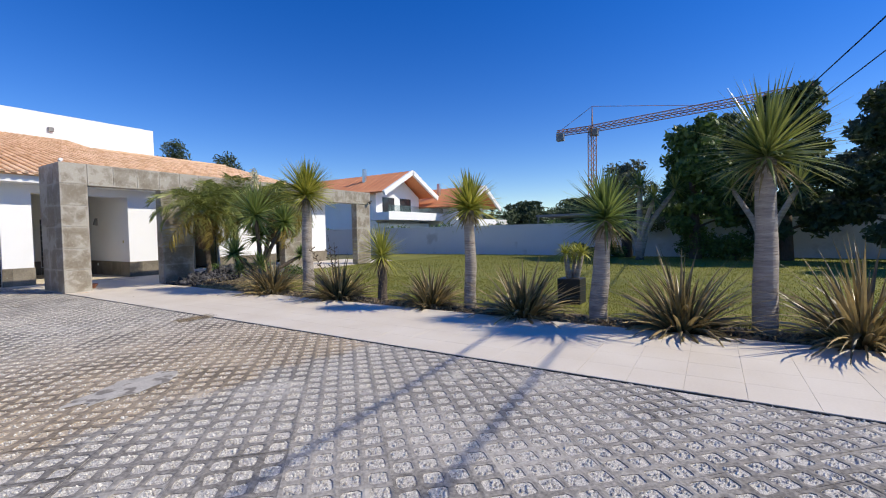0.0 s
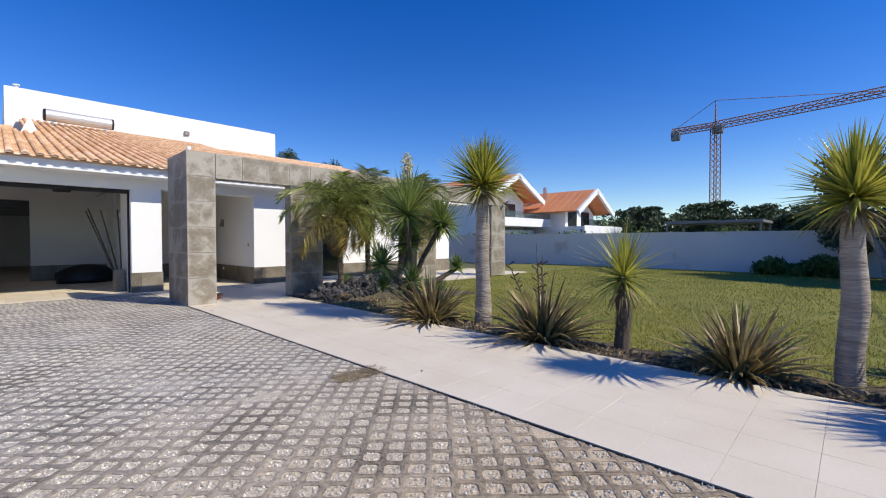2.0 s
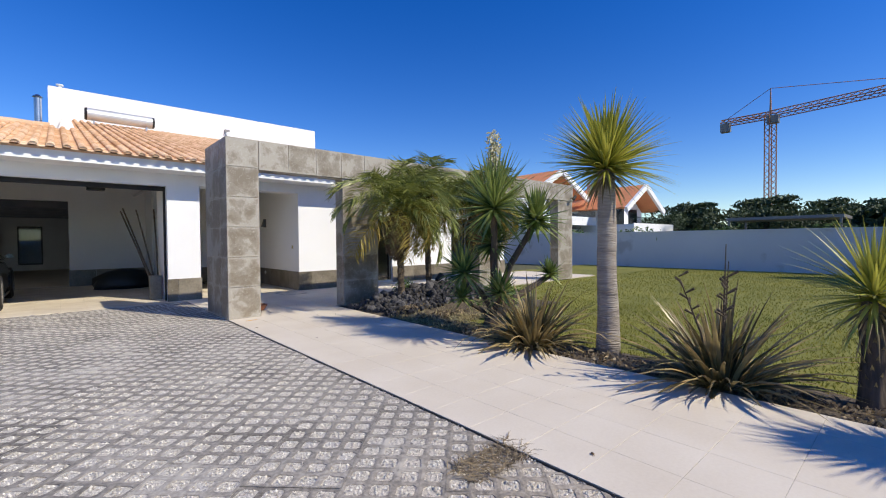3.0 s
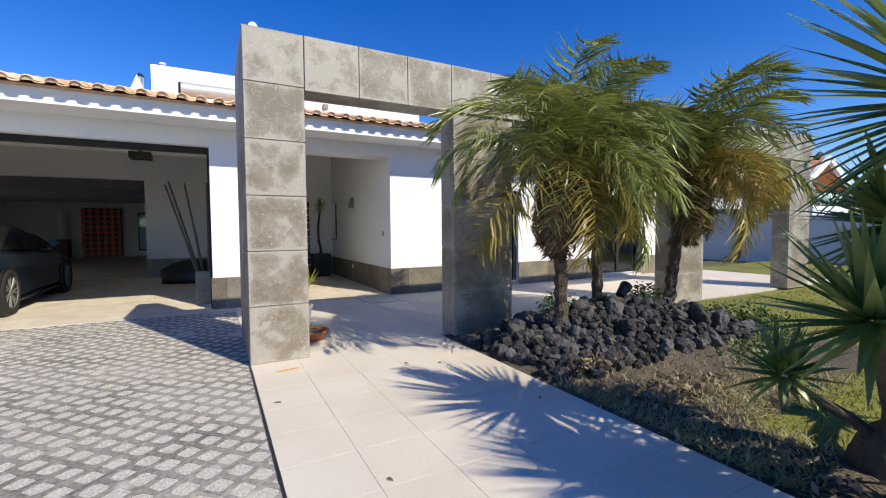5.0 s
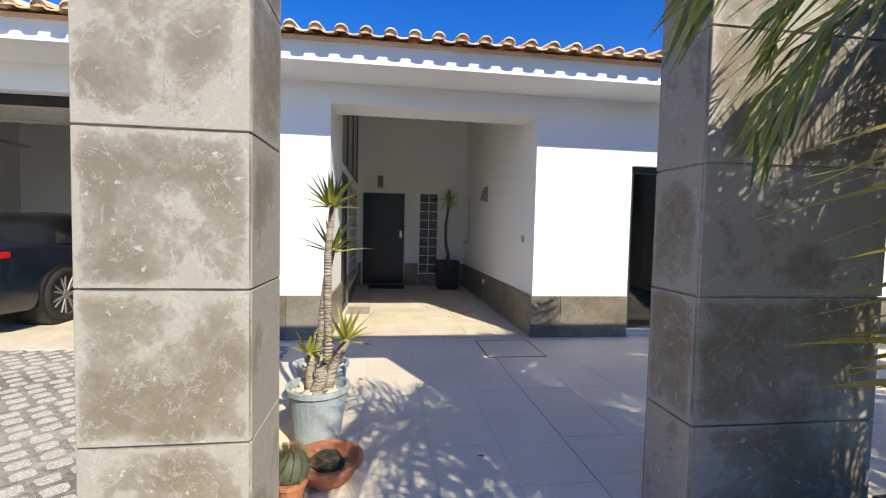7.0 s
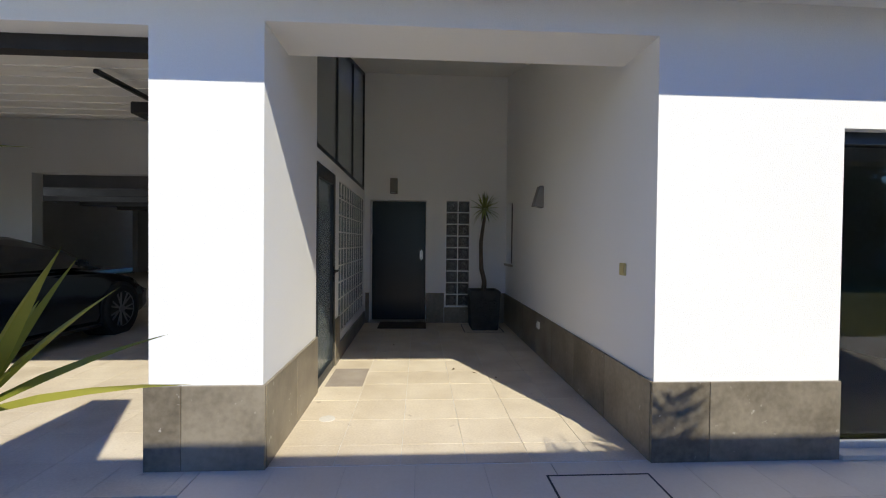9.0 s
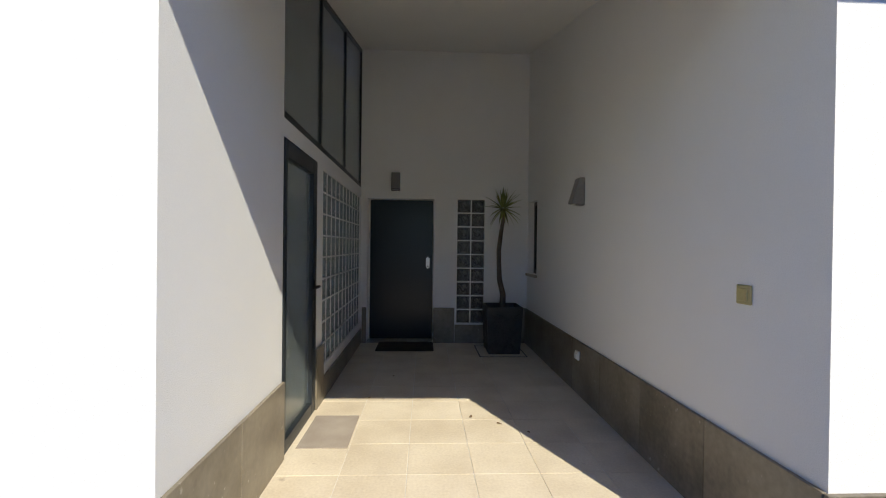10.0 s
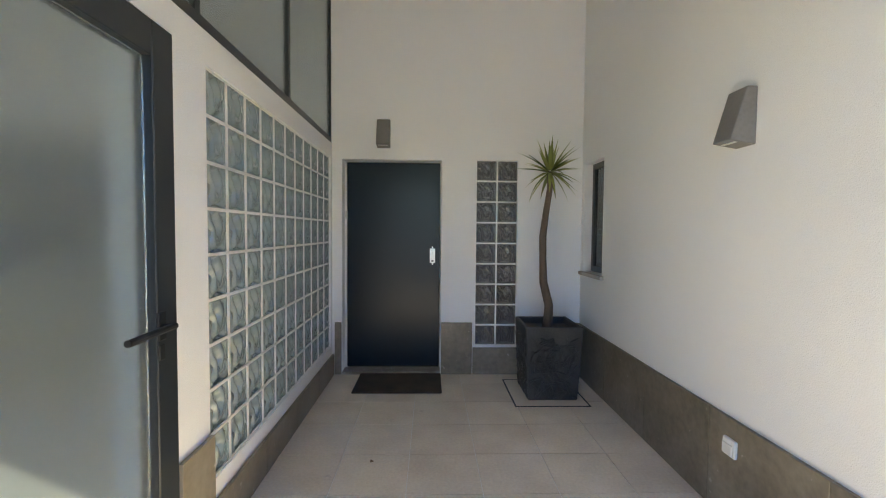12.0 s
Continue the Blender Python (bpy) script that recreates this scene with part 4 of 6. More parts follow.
def potted_cane(label, at, size, stems, seed):
    """A tapered painted pot with pebbles and bare canes that end in leaf rosettes."""
    pp = thing("potted_dracaena", label, "potted plant", at, "pots by the pier")
    g = random.Random(seed)
    bm = bmesh.new()
    spin(bm, [(r * size, z * size) for r, z in ((0.125, 0), (0.14, 0.05), (0.18, 0.33), (0.195, 0.34), (0.195, 0.37), (0.175, 0.37), (0.165, 0.31))], 28)
    part("pot", bm, ZINC, pp, smooth=False)
    for k in range(26):
        a, r = g.uniform(0, 6.28), 0.135 * size * math.sqrt(g.random())
        hang("pebble", PEBBLES[k % 3], pp, m=pose(r * math.cos(a), r * math.sin(a), 0.315 * size + g.uniform(0, 0.02), g.uniform(-20, 20), 20, g.uniform(0, 360)) @ Matrix.Diagonal((1.2, 1, 0.6, 1)) @ Matrix.Scale(g.uniform(0.7, 1.3), 4))
    for k, (a, b, n, r, tr, low) in enumerate(stems):
        bm = bmesh.new()
        a, b = Vector(a), Vector(b)
        limb(bm, [a.lerp(b, q) + Vector((0.012 * math.sin(q * 7 + k), 0.01 * math.sin(q * 5), 0)) for q in (0, 0.25, 0.5, 0.75, 1)], [tr * 1.3, tr, tr, tr * 0.9, tr * 0.8], 8, 0.2)
        stem = part("stem", bm, TRUNK, pp, smooth=True)
        if n:
            c = blades([((b.x + q[0][0], b.y + q[0][1], b.z + q[0][2]), *q[1:]) for q in crown(n, r, 1.4, low, 0.033, k + seed, 0.0, 0.3)])
            hang("crown", raw("crown", *c, YUCCA_Y), stem)


PEBBLES = []
for k in range(3):
    bm = bmesh.new()
    bmesh.ops.create_icosphere(bm, subdivisions=1, radius=0.03 + 0.004 * k)
    PEBBLES.append(finish("pebble", bm, PAVE, True))
potted_cane("single tall-caned dracaena in a blue-grey pot with pale pebbles", (-1.17, -6.62, 0.001), 0.95, [((-0.06, 0.03, 0.3), (0.06, 0.02, 1.13), 16, 0.28, 0.022, 0.05), ((0.05, -0.02, 0.28), (0.06, -0.03, 0.44), 0, 0, 0.04, 0)], 20)
potted_cane("tall and stumpy dracaena canes in a flaking pale blue pot", (-1.13, -7.05, 0.001), 0.95, [((0.03, 0.07, 0.28), (0.05, 0.13, 1.42), 20, 0.24, 0.026, 0.05), ((0.03, 0, 0.28), (0.15, 0.09, 0.60), 16, 0.22, 0.03, 0.0), ((-0.03, -0.02, 0.28), (-0.06, 0.03, 0.54), 14, 0.16, 0.028, -0.2), ((0.0, -0.04, 0.28), (0.02, -0.03, 0.46), 0, 0, 0.04, 0)], 30)
bw = thing("terracotta_bowl", "shallow terracotta bowl with dark water and a plant clump", "plant pot", (-1.02, -7.43, 0.001))
bm = bmesh.new()
spin(bm, [(0.09, 0), (0.12, 0.01), (0.165, 0.085), (0.178, 0.09), (0.178, 0.115), (0.158, 0.115), (0.14, 0.07), (0.02, 0.062)], 30)
part("bowl", bm, TERRACOTTA, bw)
part("clump", (lambda b: (spin(b, [(0.07, 0.062), (0.085, 0.09), (0.05, 0.125), (0.01, 0.13)], 12, wob=0.5), b)[1])(bmesh.new()), SOIL, bw)
cp = thing("cactus_pot", "small terracotta pot with a spiny round cactus", "plant pot", (-1.17, -7.60, 0.001))
bm = bmesh.new()
spin(bm, [(0.055, 0), (0.075, 0.085), (0.085, 0.087), (0.085, 0.11), (0.07, 0.11), (0.06, 0.09)], 20)
part("pot", bm, TERRACOTTA, cp)
bm = bmesh.new()
spin(bm, [(0.055, 0.09), (0.085, 0.13), (0.09, 0.17), (0.07, 0.215), (0.03, 0.235), (0.005, 0.236)], 18)
cact = part("cactus", bm, OLIVE, cp, smooth=True)
hang("spines", raw("spines", *blades([((0.085 * math.cos(k * 2.4) * math.sin(e), 0.085 * math.sin(k * 2.4) * math.sin(e), 0.155 + 0.085 * math.cos(e)), k * 2.4, math.pi / 2 - e, 0.04, 0.005, 0.1) for k, e in ((k, 0.15 + 1.7 * (k % 29) / 29) for k in range(420))], segs=2), YUCCA_DRY), cact)


# ---------------------------------------------------------------- garage things
def car():
    c = thing("car", "dark navy four-door coupe parked in the garage", "car", (-5.72, -2.28, 0.0))
    L = 2.42
    # stations along the car, tail first: y, half width at sill, at belt, z sill, z belt
    st = [(-2.42, 0.72, 0.70, 0.46, 0.80), (-2.36, 0.84, 0.80, 0.34, 0.98), (-2.2, 0.90, 0.86, 0.26, 1.03), (-1.8, 0.94, 0.90, 0.22, 1.02), (-1.36, 0.955, 0.91, 0.20, 1.0), (-0.9, 0.945, 0.91, 0.19, 0.98),
          (0, 0.935, 0.90, 0.19, 0.95), (0.7, 0.935, 0.89, 0.19, 0.93), (1.2, 0.95, 0.87, 0.19, 0.90), (1.55, 0.955, 0.85, 0.20, 0.86), (2.0, 0.92, 0.78, 0.22, 0.78), (2.3, 0.80, 0.66, 0.26, 0.68), (2.42, 0.62, 0.5, 0.34, 0.58)]
    bm = bmesh.new()
    rings = []
    for y, ws, wb, zs, zb in st:
        prof = [(0, zs - 0.02), (ws * 0.85, zs - 0.02), (ws * 0.98, zs + 0.05), (ws, zs + 0.2 * (zb - zs)), (ws * 0.985, zs + 0.45 * (zb - zs)), (ws * 1.005, zs + 0.7 * (zb - zs)), (wb * 1.015, zb - 0.08), (wb, zb - 0.03), (wb * 0.93, zb), (wb * 0.5, zb + 0.03), (0, zb + 0.04)]
        full = prof + [(-x, z) for x, z in prof[-2:0:-1]]
        rings.append([bm.verts.new((x, y, z)) for x, z in full])
    n = len(rings[0])
    for a, b in zip(rings, rings[1:]):
        for k in range(n):
            bm.faces.new((a[k], a[(k + 1) % n], b[(k + 1) % n], b[k]))
    bm.faces.new(rings[0])
    bm.faces.new(rings[-1][::-1])
    body = part("body", bm, CARPAINT, c, smooth=True)
    cab = [(-2.0, 0.66, 1.045), (-1.5, 0.64, 1.2), (-0.9, 0.62, 1.33), (-0.3, 0.60, 1.385), (0.2, 0.60, 1.375), (0.7, 0.62, 1.26), (1.25, 0.66, 0.97)]
    bm = bmesh.new()
    rings = []
    for y, w, z in cab:
        base = 0.95 + 0.02 * (y < 0)
        rings.append([bm.verts.new(v) for v in ((0.86, y, base), (0.80 if z > 1.1 else 0.84, y, base + 0.35 * (z - base)), (w + 0.04, y, z - 0.045), (w - 0.05, y, z), (0, y, z + 0.02), (-w + 0.05, y, z), (-w - 0.04, y, z - 0.045), (-0.80 if z > 1.1 else -0.84, y, base + 0.35 * (z - base)), (-0.86, y, base))])
    for a, b in zip(rings, rings[1:]):
        for k in range(8):
            bm.faces.new((a[k], a[k + 1], b[k + 1], b[k]))
    bm.faces.new(rings[0])
    bm.faces.new(rings[-1][::-1])
    roof_part = part("roof", bm, CARPAINT, c, smooth=True)
    DARKGLASS = surf("tinted_glass", (0.012, 0.014, 0.016), (0.018, 0.02, 0.022), 0.06, 2, 60, 0, spec=0.9)
    for s in (1, -1):
        for y0, y1, za, zb2 in ((-1.35, -0.5, 1.17, 1.30), (-0.44, 0.75, 1.32, 1.20)):
            bm = bmesh.new()
            q = [(s * 0.868, y0 - 0.05, 0.99), (s * 0.868, y1 + (0.25 if y1 > 0 else 0), 0.985), (s * 0.70, y1, zb2), (s * 0.70, y0 + (0.18 if y0 < -1 else 0), za)]
            bm.faces.new([bm.verts.new(v) for v in q])
            r = bmesh.ops.extrude_face_region(bm, geom=bm.faces[:])
            bmesh.ops.translate(bm, vec=(s * 0.012, 0, 0.004), verts=[v for v in r["geom"] if isinstance(v, bmesh.types.BMVert)])
            part("side_window", bm, DARKGLASS, c)
        bm = boxes((s * 0.36, s * 0.80, -2.475, -2.36, 0.86, 0.93), (s * 0.74, s * 0.905, -2.40, -2.08, 0.865, 0.935), bevel=0.012)
        part("tail_light", bm, TAIL, c, "lit-looking red tail light")
        part("reflector", boxes((s * 0.845, s * 0.88, -2.36, -2.30, 0.50, 0.60), bevel=0.012), TAIL, c)
        bm = bmesh.new()
        spin(bm, [(0.05, -0.05), (0.055, 0.05), (0.042, 0.05), (0.04, 0.0)], 18)
        bmesh.ops.transform(bm, matrix=pose(s * 0.6, -2.40, 0.33, 90), verts=bm.verts[:])
        part("exhaust", bm, STEEL, c, "chrome exhaust tip")
        bm = boxes((s * 0.90, s * 1.04, 0.68, 0.78, 1.0, 1.1), bevel=0.03, seg=2)
        part("mirror", bm, CARPAINT, c)
        part("sill", boxes((s * 0.88, s * 0.945, -1.0, 1.2, 0.17, 0.22), bevel=0.01), CARPAINT, c)
        for y in (-1.37, 1.47):
            bm = bmesh.new()
            ring = [(0.245, 0), (0.33, 0.01), (0.355, 0.05), (0.355, 0.20), (0.33, 0.24), (0.255, 0.25), (0.245, 0.2)]
            rr = []
            for r, x in ring:
                rr.append([bm.verts.new((x - 0.25, r * math.cos(k * math.tau / 32), r * math.sin(k * math.tau / 32))) for k in range(32)])
            for a, b in zip(rr, rr[1:] + rr[:1]):
                for k in range(32):
                    bm.faces.new((a[k], a[(k + 1) % 32], b[(k + 1) % 32], b[k]))
            turn = pose(s * 0.985, y, 0.355, 0, 0, 0 if s > 0 else 180)
            tyre = part("wheel", bm, RUBBER, c, smooth=True, m=turn)
            bm = bmesh.new()
            for k in range(7):
                a = k * math.tau / 7
                for d in (-0.16, 0.16):
                    tube(bm, (-0.03, 0.05 * math.cos(a), 0.05 * math.sin(a)), (-0.02, 0.235 * math.cos(a + d), 0.235 * math.sin(a + d)), 0.014, 0.012, 6)
            tube(bm, (-0.05, 0, 0), (-0.01, 0, 0), 0.055, n=16)
            ro = bmesh.ops.create_cone(bm, cap_ends=False, segments=32, radius1=0.25, radius2=0.25, depth=0.2)
            bmesh.ops.transform(bm, matrix=pose(-0.11, 0, 0, 0, 90, 0), verts=ro["verts"])
            part("rim", bm, GREYMETAL, tyre, "grey multi-spoke alloy rim")
            bm = bmesh.new()
            tube(bm, (-0.16, 0, 0), (-0.13, 0, 0), 0.19, n=24)
            part("brake_disc", bm, STEEL, tyre)
            bm = bmesh.new()
            tube(bm, (s * 0.62, y, 0.36), (s * 0.958, y, 0.36), 0.39, n=28)
            part("wheel_arch", bm, BLACK, c)
    part("bumper", boxes((-0.78, 0.78, -2.44, -2.2, 0.27, 0.42), (-0.3, 0.3, -2.46, -2.4, 0.5, 0.62), bevel=0.03, seg=2), BLACK, c)


car()
pk = thing("square_planter", "dark stone square planter inside the garage", "planter", (-2.19, -3.95, 0.001))
part("body", boxes((-0.115, 0.115, -0.115, -0.09, 0, 0.56), (-0.115, 0.115, 0.09, 0.115, 0, 0.56), (-0.115, -0.09, -0.09, 0.09, 0, 0.56), (0.09, 0.115, -0.09, 0.09, 0, 0.56), (-0.09, 0.09, -0.09, 0.09, 0, 0.02)), PLINTH, pk)
for k, (tip, foot) in enumerate((((-2.76, -3.25, 2.10), (-2.14, -3.99)), ((-2.71, -3.2, 2.17), (-2.13, -3.93)), ((-2.46, -3.3, 2.14), (-2.12, -3.96)), ((-2.10, -3.3, 2.17), (-2.12, -3.9)))):
    po = thing("wooden_pole", "long bare wooden pole leaning in the garage planter", "pole", (0, 0, 0), "leaning poles")
    bm = bmesh.new()
    limb(bm, [(foot[0], foot[1], 0.03), ((foot[0] + tip[0]) / 2 + 0.015, (foot[1] + tip[1]) / 2, tip[2] / 2), tip], [0.021, 0.019, 0.016], 8, 0.15)
    part("shaft", bm, WOOD, po, smooth=True)
bg = thing("black_bag", "slumped black covered bag on the garage floor", "bag", (-2.42, -0.2, 0.001))
bm = bmesh.new()
spin(bm, [(0.5, 0), (0.55, 0.12), (0.5, 0.32), (0.32, 0.5), (0.1, 0.58), (0.02, 0.58)], 20, wob=0.35)
bmesh.ops.transform(bm, matrix=Matrix.Diagonal((1.35, 0.7, 1, 1)), verts=bm.verts[:])
part("cover", bm, BLACK, bg, smooth=True)
rc = thing("red_cabinet", "red lattice-fronted cabinet at the back of the garage", "cabinet", (-6.82, 13.75, 0))
part("body", boxes((-0.78, 0.78, 0.06, 0.3, 0.06, 2.4)), BLACK, rc)
for k in range(9):
    part("slat", boxes((-0.78, 0.78, -0.02, 0.0, 0.15 + 0.26 * k, 0.20 + 0.26 * k)), RED, rc)
for k in range(6):
    part("bar", boxes((-0.76 + 0.28 * k, -0.66 + 0.28 * k, 0.0, 0.05, 0.06, 2.4)), RED, rc)
wb = opening("window_5", "rear window of the garage bay with daylight behind")
part("window_frame", boxes((-5.40, -5.34, 13.98, 14.08, 0.28, 2.22), (-4.54, -4.48, 13.98, 14.08, 0.28, 2.22), (-5.34, -4.54, 13.98, 14.08, 2.15, 2.22), (-5.34, -4.54, 13.98, 14.08, 0.28, 0.35)), DARKMETAL, wb)
part("pane", boxes((-5.34, -4.54, 14.02, 14.03, 0.35, 2.15)), GLASS, wb).visible_shadow = False
sb = thing("storage_cabinet", "low wooden cabinet with boxes in the rear bay", "cabinet", (-8.3, 13.5, 0))
part("body", boxes((-0.3, 0.3, -0.3, 0.3, 0, 0.9), bevel=0.01), WOOD, sb)
wp = thing("water_heater", "white upright water heater at the rear wall", "heater", (-8.35, 13.8, 0.92))
bm = bmesh.new()
spin(bm, [(0.05, 0), (0.24, 0.04), (0.25, 0.1), (0.25, 1.2), (0.22, 1.28), (0.05, 1.3)], 20)
part("tank", bm, WHITE, wp, smooth=True)

# roof fixtures
sol = thing("solar_water_tank", "silver solar hot water tank with black ends on the roof", "solar heater", (-1.85, 6.2, 6.22))
bm = bmesh.new()
tube(bm, (-1.08, 0, 0.28), (1.08, 0, 0.28), 0.24, n=24)
part("tank", bm, SILVER, sol, smooth=False)
for s in (-1, 1):
    bm = bmesh.new()
    tube(bm, (s * 1.08, 0, 0.28), (s * 1.16, 0, 0.28), 0.25, 0.22, n=24)
    part("end_cap", bm, BLACK, sol)
for s in (-0.875, 0.875):
    part("foot", boxes((s - 0.025, s + 0.025, -0.1, 0.1, -0.1, 0.06)), STEEL, sol)
fl = thing("flue_pipe", "steel chimney flue beside the upper storey", "flue", (-4.4, 8.2, 4.2))
bm = bmesh.new()
tube(bm, (0, 0, 0), (0, 0, 3.1), 0.12, n=16)
tube(bm, (0, 0, 3.15), (0, 0, 3.25), 0.17, 0.06, n=16)
tube(bm, (0, 0, 3.1), (0, 0, 3.15), 0.05, n=8)
part("pipe", bm, STEEL, fl)
vt = thing("roof_vent", "small white vent cap on the upper storey", "vent", (-3.7, 9.0, 8.04))
bm = bmesh.new()
tube(bm, (0, 0, 0), (0, 0, 0.15), 0.07, n=14)
tube(bm, (0, 0, 0.15), (0, 0, 0.2), 0.13, n=14)
part("cap", bm, WHITE, vt)
fl2 = thing("wall_floodlight", "small grey floodlight on the upper white wall", "lamp", (2.9, 8.68, 7.2))
part("housing", boxes((-0.12, 0.12, -0.12, 0, -0.12, 0.1), bevel=0.01), GREYMETAL, fl2)
fl3 = thing("pier_spotlight", "small round spotlight standing on the tiled pier", "lamp", (-1.62, -7.9, 3.143))
bm = bmesh.new()
tube(bm, (0, 0, 0), (0, 0, 0.05), 0.02, n=10)
tube(bm, (0, -0.03, 0.08), (0, 0.05, 0.08), 0.04, n=14)
part("head", bm, WHITE, fl3)
sp = thing("pier_spotlight", "small dark spotlight fixed to the tiled pier", "lamp", (9.0, -8.128, 2.72))
bm = bmesh.new()
tube(bm, (0, 0, 0), (0, -0.12, 0.0), 0.015, n=8)
tube(bm, (-0.05, -0.14, -0.05), (0.06, -0.16, 0.06), 0.06, 0.04, n=12)
part("head", bm, BLACK, sp)


# ---------------------------------------------------------------- garden plants
def tree_yucca(at, trunk_h, r, radius, n, leaf, label, seed, lean=(0, 0), width=0.042, low=-0.42, bark=None):
    y = thing("yucca_tree", label, "yucca", at, "yuccas along the path")
    bm = bmesh.new()
    pts, rad = [], []
    for k in range(12):
        s = k / 11
        pts.append((lean[0] * s * s + 0.025 * noise.noise((s * 3, seed, 0)), lean[1] * s * s + 0.025 * noise.noise((s * 3, seed, 5)), -0.05 + s * (trunk_h + 0.05)))
        rad.append(r * (1.2 - 0.32 * s + 0.07 * math.sin(s * 9 + seed) * (1 - s) + 0.25 * max(0, 0.2 - s)))
    limb(bm, pts, rad, 16, 0.035)
    part("trunk", bm, bark or TRUNK, y, "dark scarred trunk" if bark else "smooth grey swollen trunk", smooth=True)
    top = pts[-1]
    rows = [((top[0] + q[0][0], top[1] + q[0][1], top[2] + 0.06 + q[0][2]), *q[1:]) for q in crown(n, radius, 1.5, low, width, seed, 0.0, 0.35)]
    hang("crown", raw("crown", *blades(rows), leaf), y)
    dry = [((top[0], top[1], top[2] - 0.04), k * 2.4, -0.25 - 0.75 * random.random(), radius * random.uniform(0.45, 0.8), width * 0.8, 0.5) for k in range(34)]
    hang("dry_leaves", raw("dry_leaves", *blades(dry), YUCCA_DRY), y, "drooping dry leaves")
    if bark:
        stubs = [((lean[0] + 0.8 * r * math.cos(k * 2.4), lean[1] + 0.8 * r * math.sin(k * 2.4), trunk_h * (0.15 + 0.85 * k / 70)), k * 2.4, 0.9, 0.09, 0.03, -0.5) for k in range(70)]
        tagged(hang("leaf_stubs", raw("leaf_stubs", *blades(stubs, segs=2), YUCCA_DRY), y), "", "", "", "stuff")
    return y


tree_yucca((0.95, -13.56, -0.02), 2.17, 0.108, 0.80, 360, YUCCA_Y, "tall single-trunk yucca with a full green-yellow head", 1, (0.05, 0.05), low=-0.3)
tree_yucca((0.86, -15.79, -0.02), 0.84, 0.082, 0.66, 120, YUCCA_Y, "short young yucca with a dark trunk and long yellow-green leaves", 2, width=0.032, low=-0.6, bark=BARK)
tree_yucca((0.75, -17.80, -0.02), 1.66, 0.09, 0.62, 210, YUCCA_Y, "slim-trunked yucca with a bright yellow-green head", 3)
tree_yucca((0.72, -19.87, -0.02), 1.42, 0.11, 0.70, 210, YUCCA_D, "stout yucca with a dark green shaggy head", 4, (-0.02, -0.1))
tree_yucca((0.80, -21.76, -0.02), 2.1, 0.112, 0.88, 230, YUCCA_G, "tall yucca with a long bare trunk and a dense head", 5)


def branching_yucca(at, label, arms, leaf=YUCCA_G, flower=False, seed=0):
    y = thing("branched_yucca", label, "yucca", at)
    bm = bmesh.new()
    spin(bm, [(0.2, -0.05), (0.17, 0.05), (0.12, 0.18), (0.05, 0.25)], 14, wob=0.25)
    part("stump", bm, BARK, y, smooth=True)
    for k, (tip, r, n, rad) in enumerate(arms):
        bm = bmesh.new()
        tip = Vector(tip)
        pts = [Vector((tip.x * 0.25 * s * 2, tip.y * 0.25 * s * 2, tip.z * s)) if s < 0.5 else Vector((tip.x * (0.25 + (s - 0.5) * 1.5), tip.y * (0.25 + (s - 0.5) * 1.5), tip.z * s)) for s in (0, 0.2, 0.4, 0.6, 0.8, 1)]
        limb(bm, pts, [rad * 1.3, rad * 1.1, rad, rad, rad * 0.9, rad * 0.8], 10, 0.15)
        part("stem", bm, BARK if seed < 50 else TRUNK, y, smooth=True)
        rows = [((tip.x + q[0][0], tip.y + q[0][1], tip.z + q[0][2]), *q[1:]) for q in crown(n, r, 1.5, -0.75, 0.06, seed + k, 0.03, 0.2)]
        hang("crown", raw("crown", *blades(rows), leaf), y)
    if flower:
        tip = Vector(arms[0][0])
        V, F = leaf_cloud([((tip.x, tip.y, tip.z + 0.89), (0.11, 0.11, 0.24)), ((tip.x, tip.y, tip.z + 0.67), (0.09, 0.09, 0.14))], 420, 0.035, 4)
        hang("flower_spike", raw("flower_spike", V, F, PETAL), y, "cream flower spike")
    return y


branching_yucca((1.10, -11.66, 0), "many-headed green yucca with a cream flower spike", [((-0.28, -0.24, 1.78), 0.84, 150, 0.055), ((0.26, -0.58, 1.60), 0.56, 110, 0.05), ((-0.78, -0.13, 0.86), 0.46, 80, 0.04), ((-0.05, 0.0, 1.25), 0.48, 100, 0.05), ((-0.3, -0.38, 0.55), 0.4, 60, 0.03), ((-0.35, 0.35, 0.42), 0.32, 40, 0.03), ((0.95, -0.35, 0.75), 0.3, 50, 0.05)], YUCCA_D, True, 40)
branching_yucca((14.3, -18.6, -0.02), "clump of green yuccas before the boundary wall", [((0.1, 0, 3.1), 0.9, 70, 0.12), ((-0.6, -0.6, 2.5), 0.8, 70, 0.1), ((0.2, -1.3, 2.9), 0.8, 70, 0.1), ((0.5, 0.9, 2.1), 0.8, 60, 0.1)], YUCCA_G, False, 60)
branching_yucca((13.2, -22.8, -0.02), "large clump of green yuccas in the garden corner", [((0.1, 0, 3.4), 1.0, 70, 0.12), ((-0.6, -0.8, 2.6), 0.9, 70, 0.1), ((0.2, 1.0, 2.7), 0.9, 70, 0.1)], YUCCA_G, False, 70)


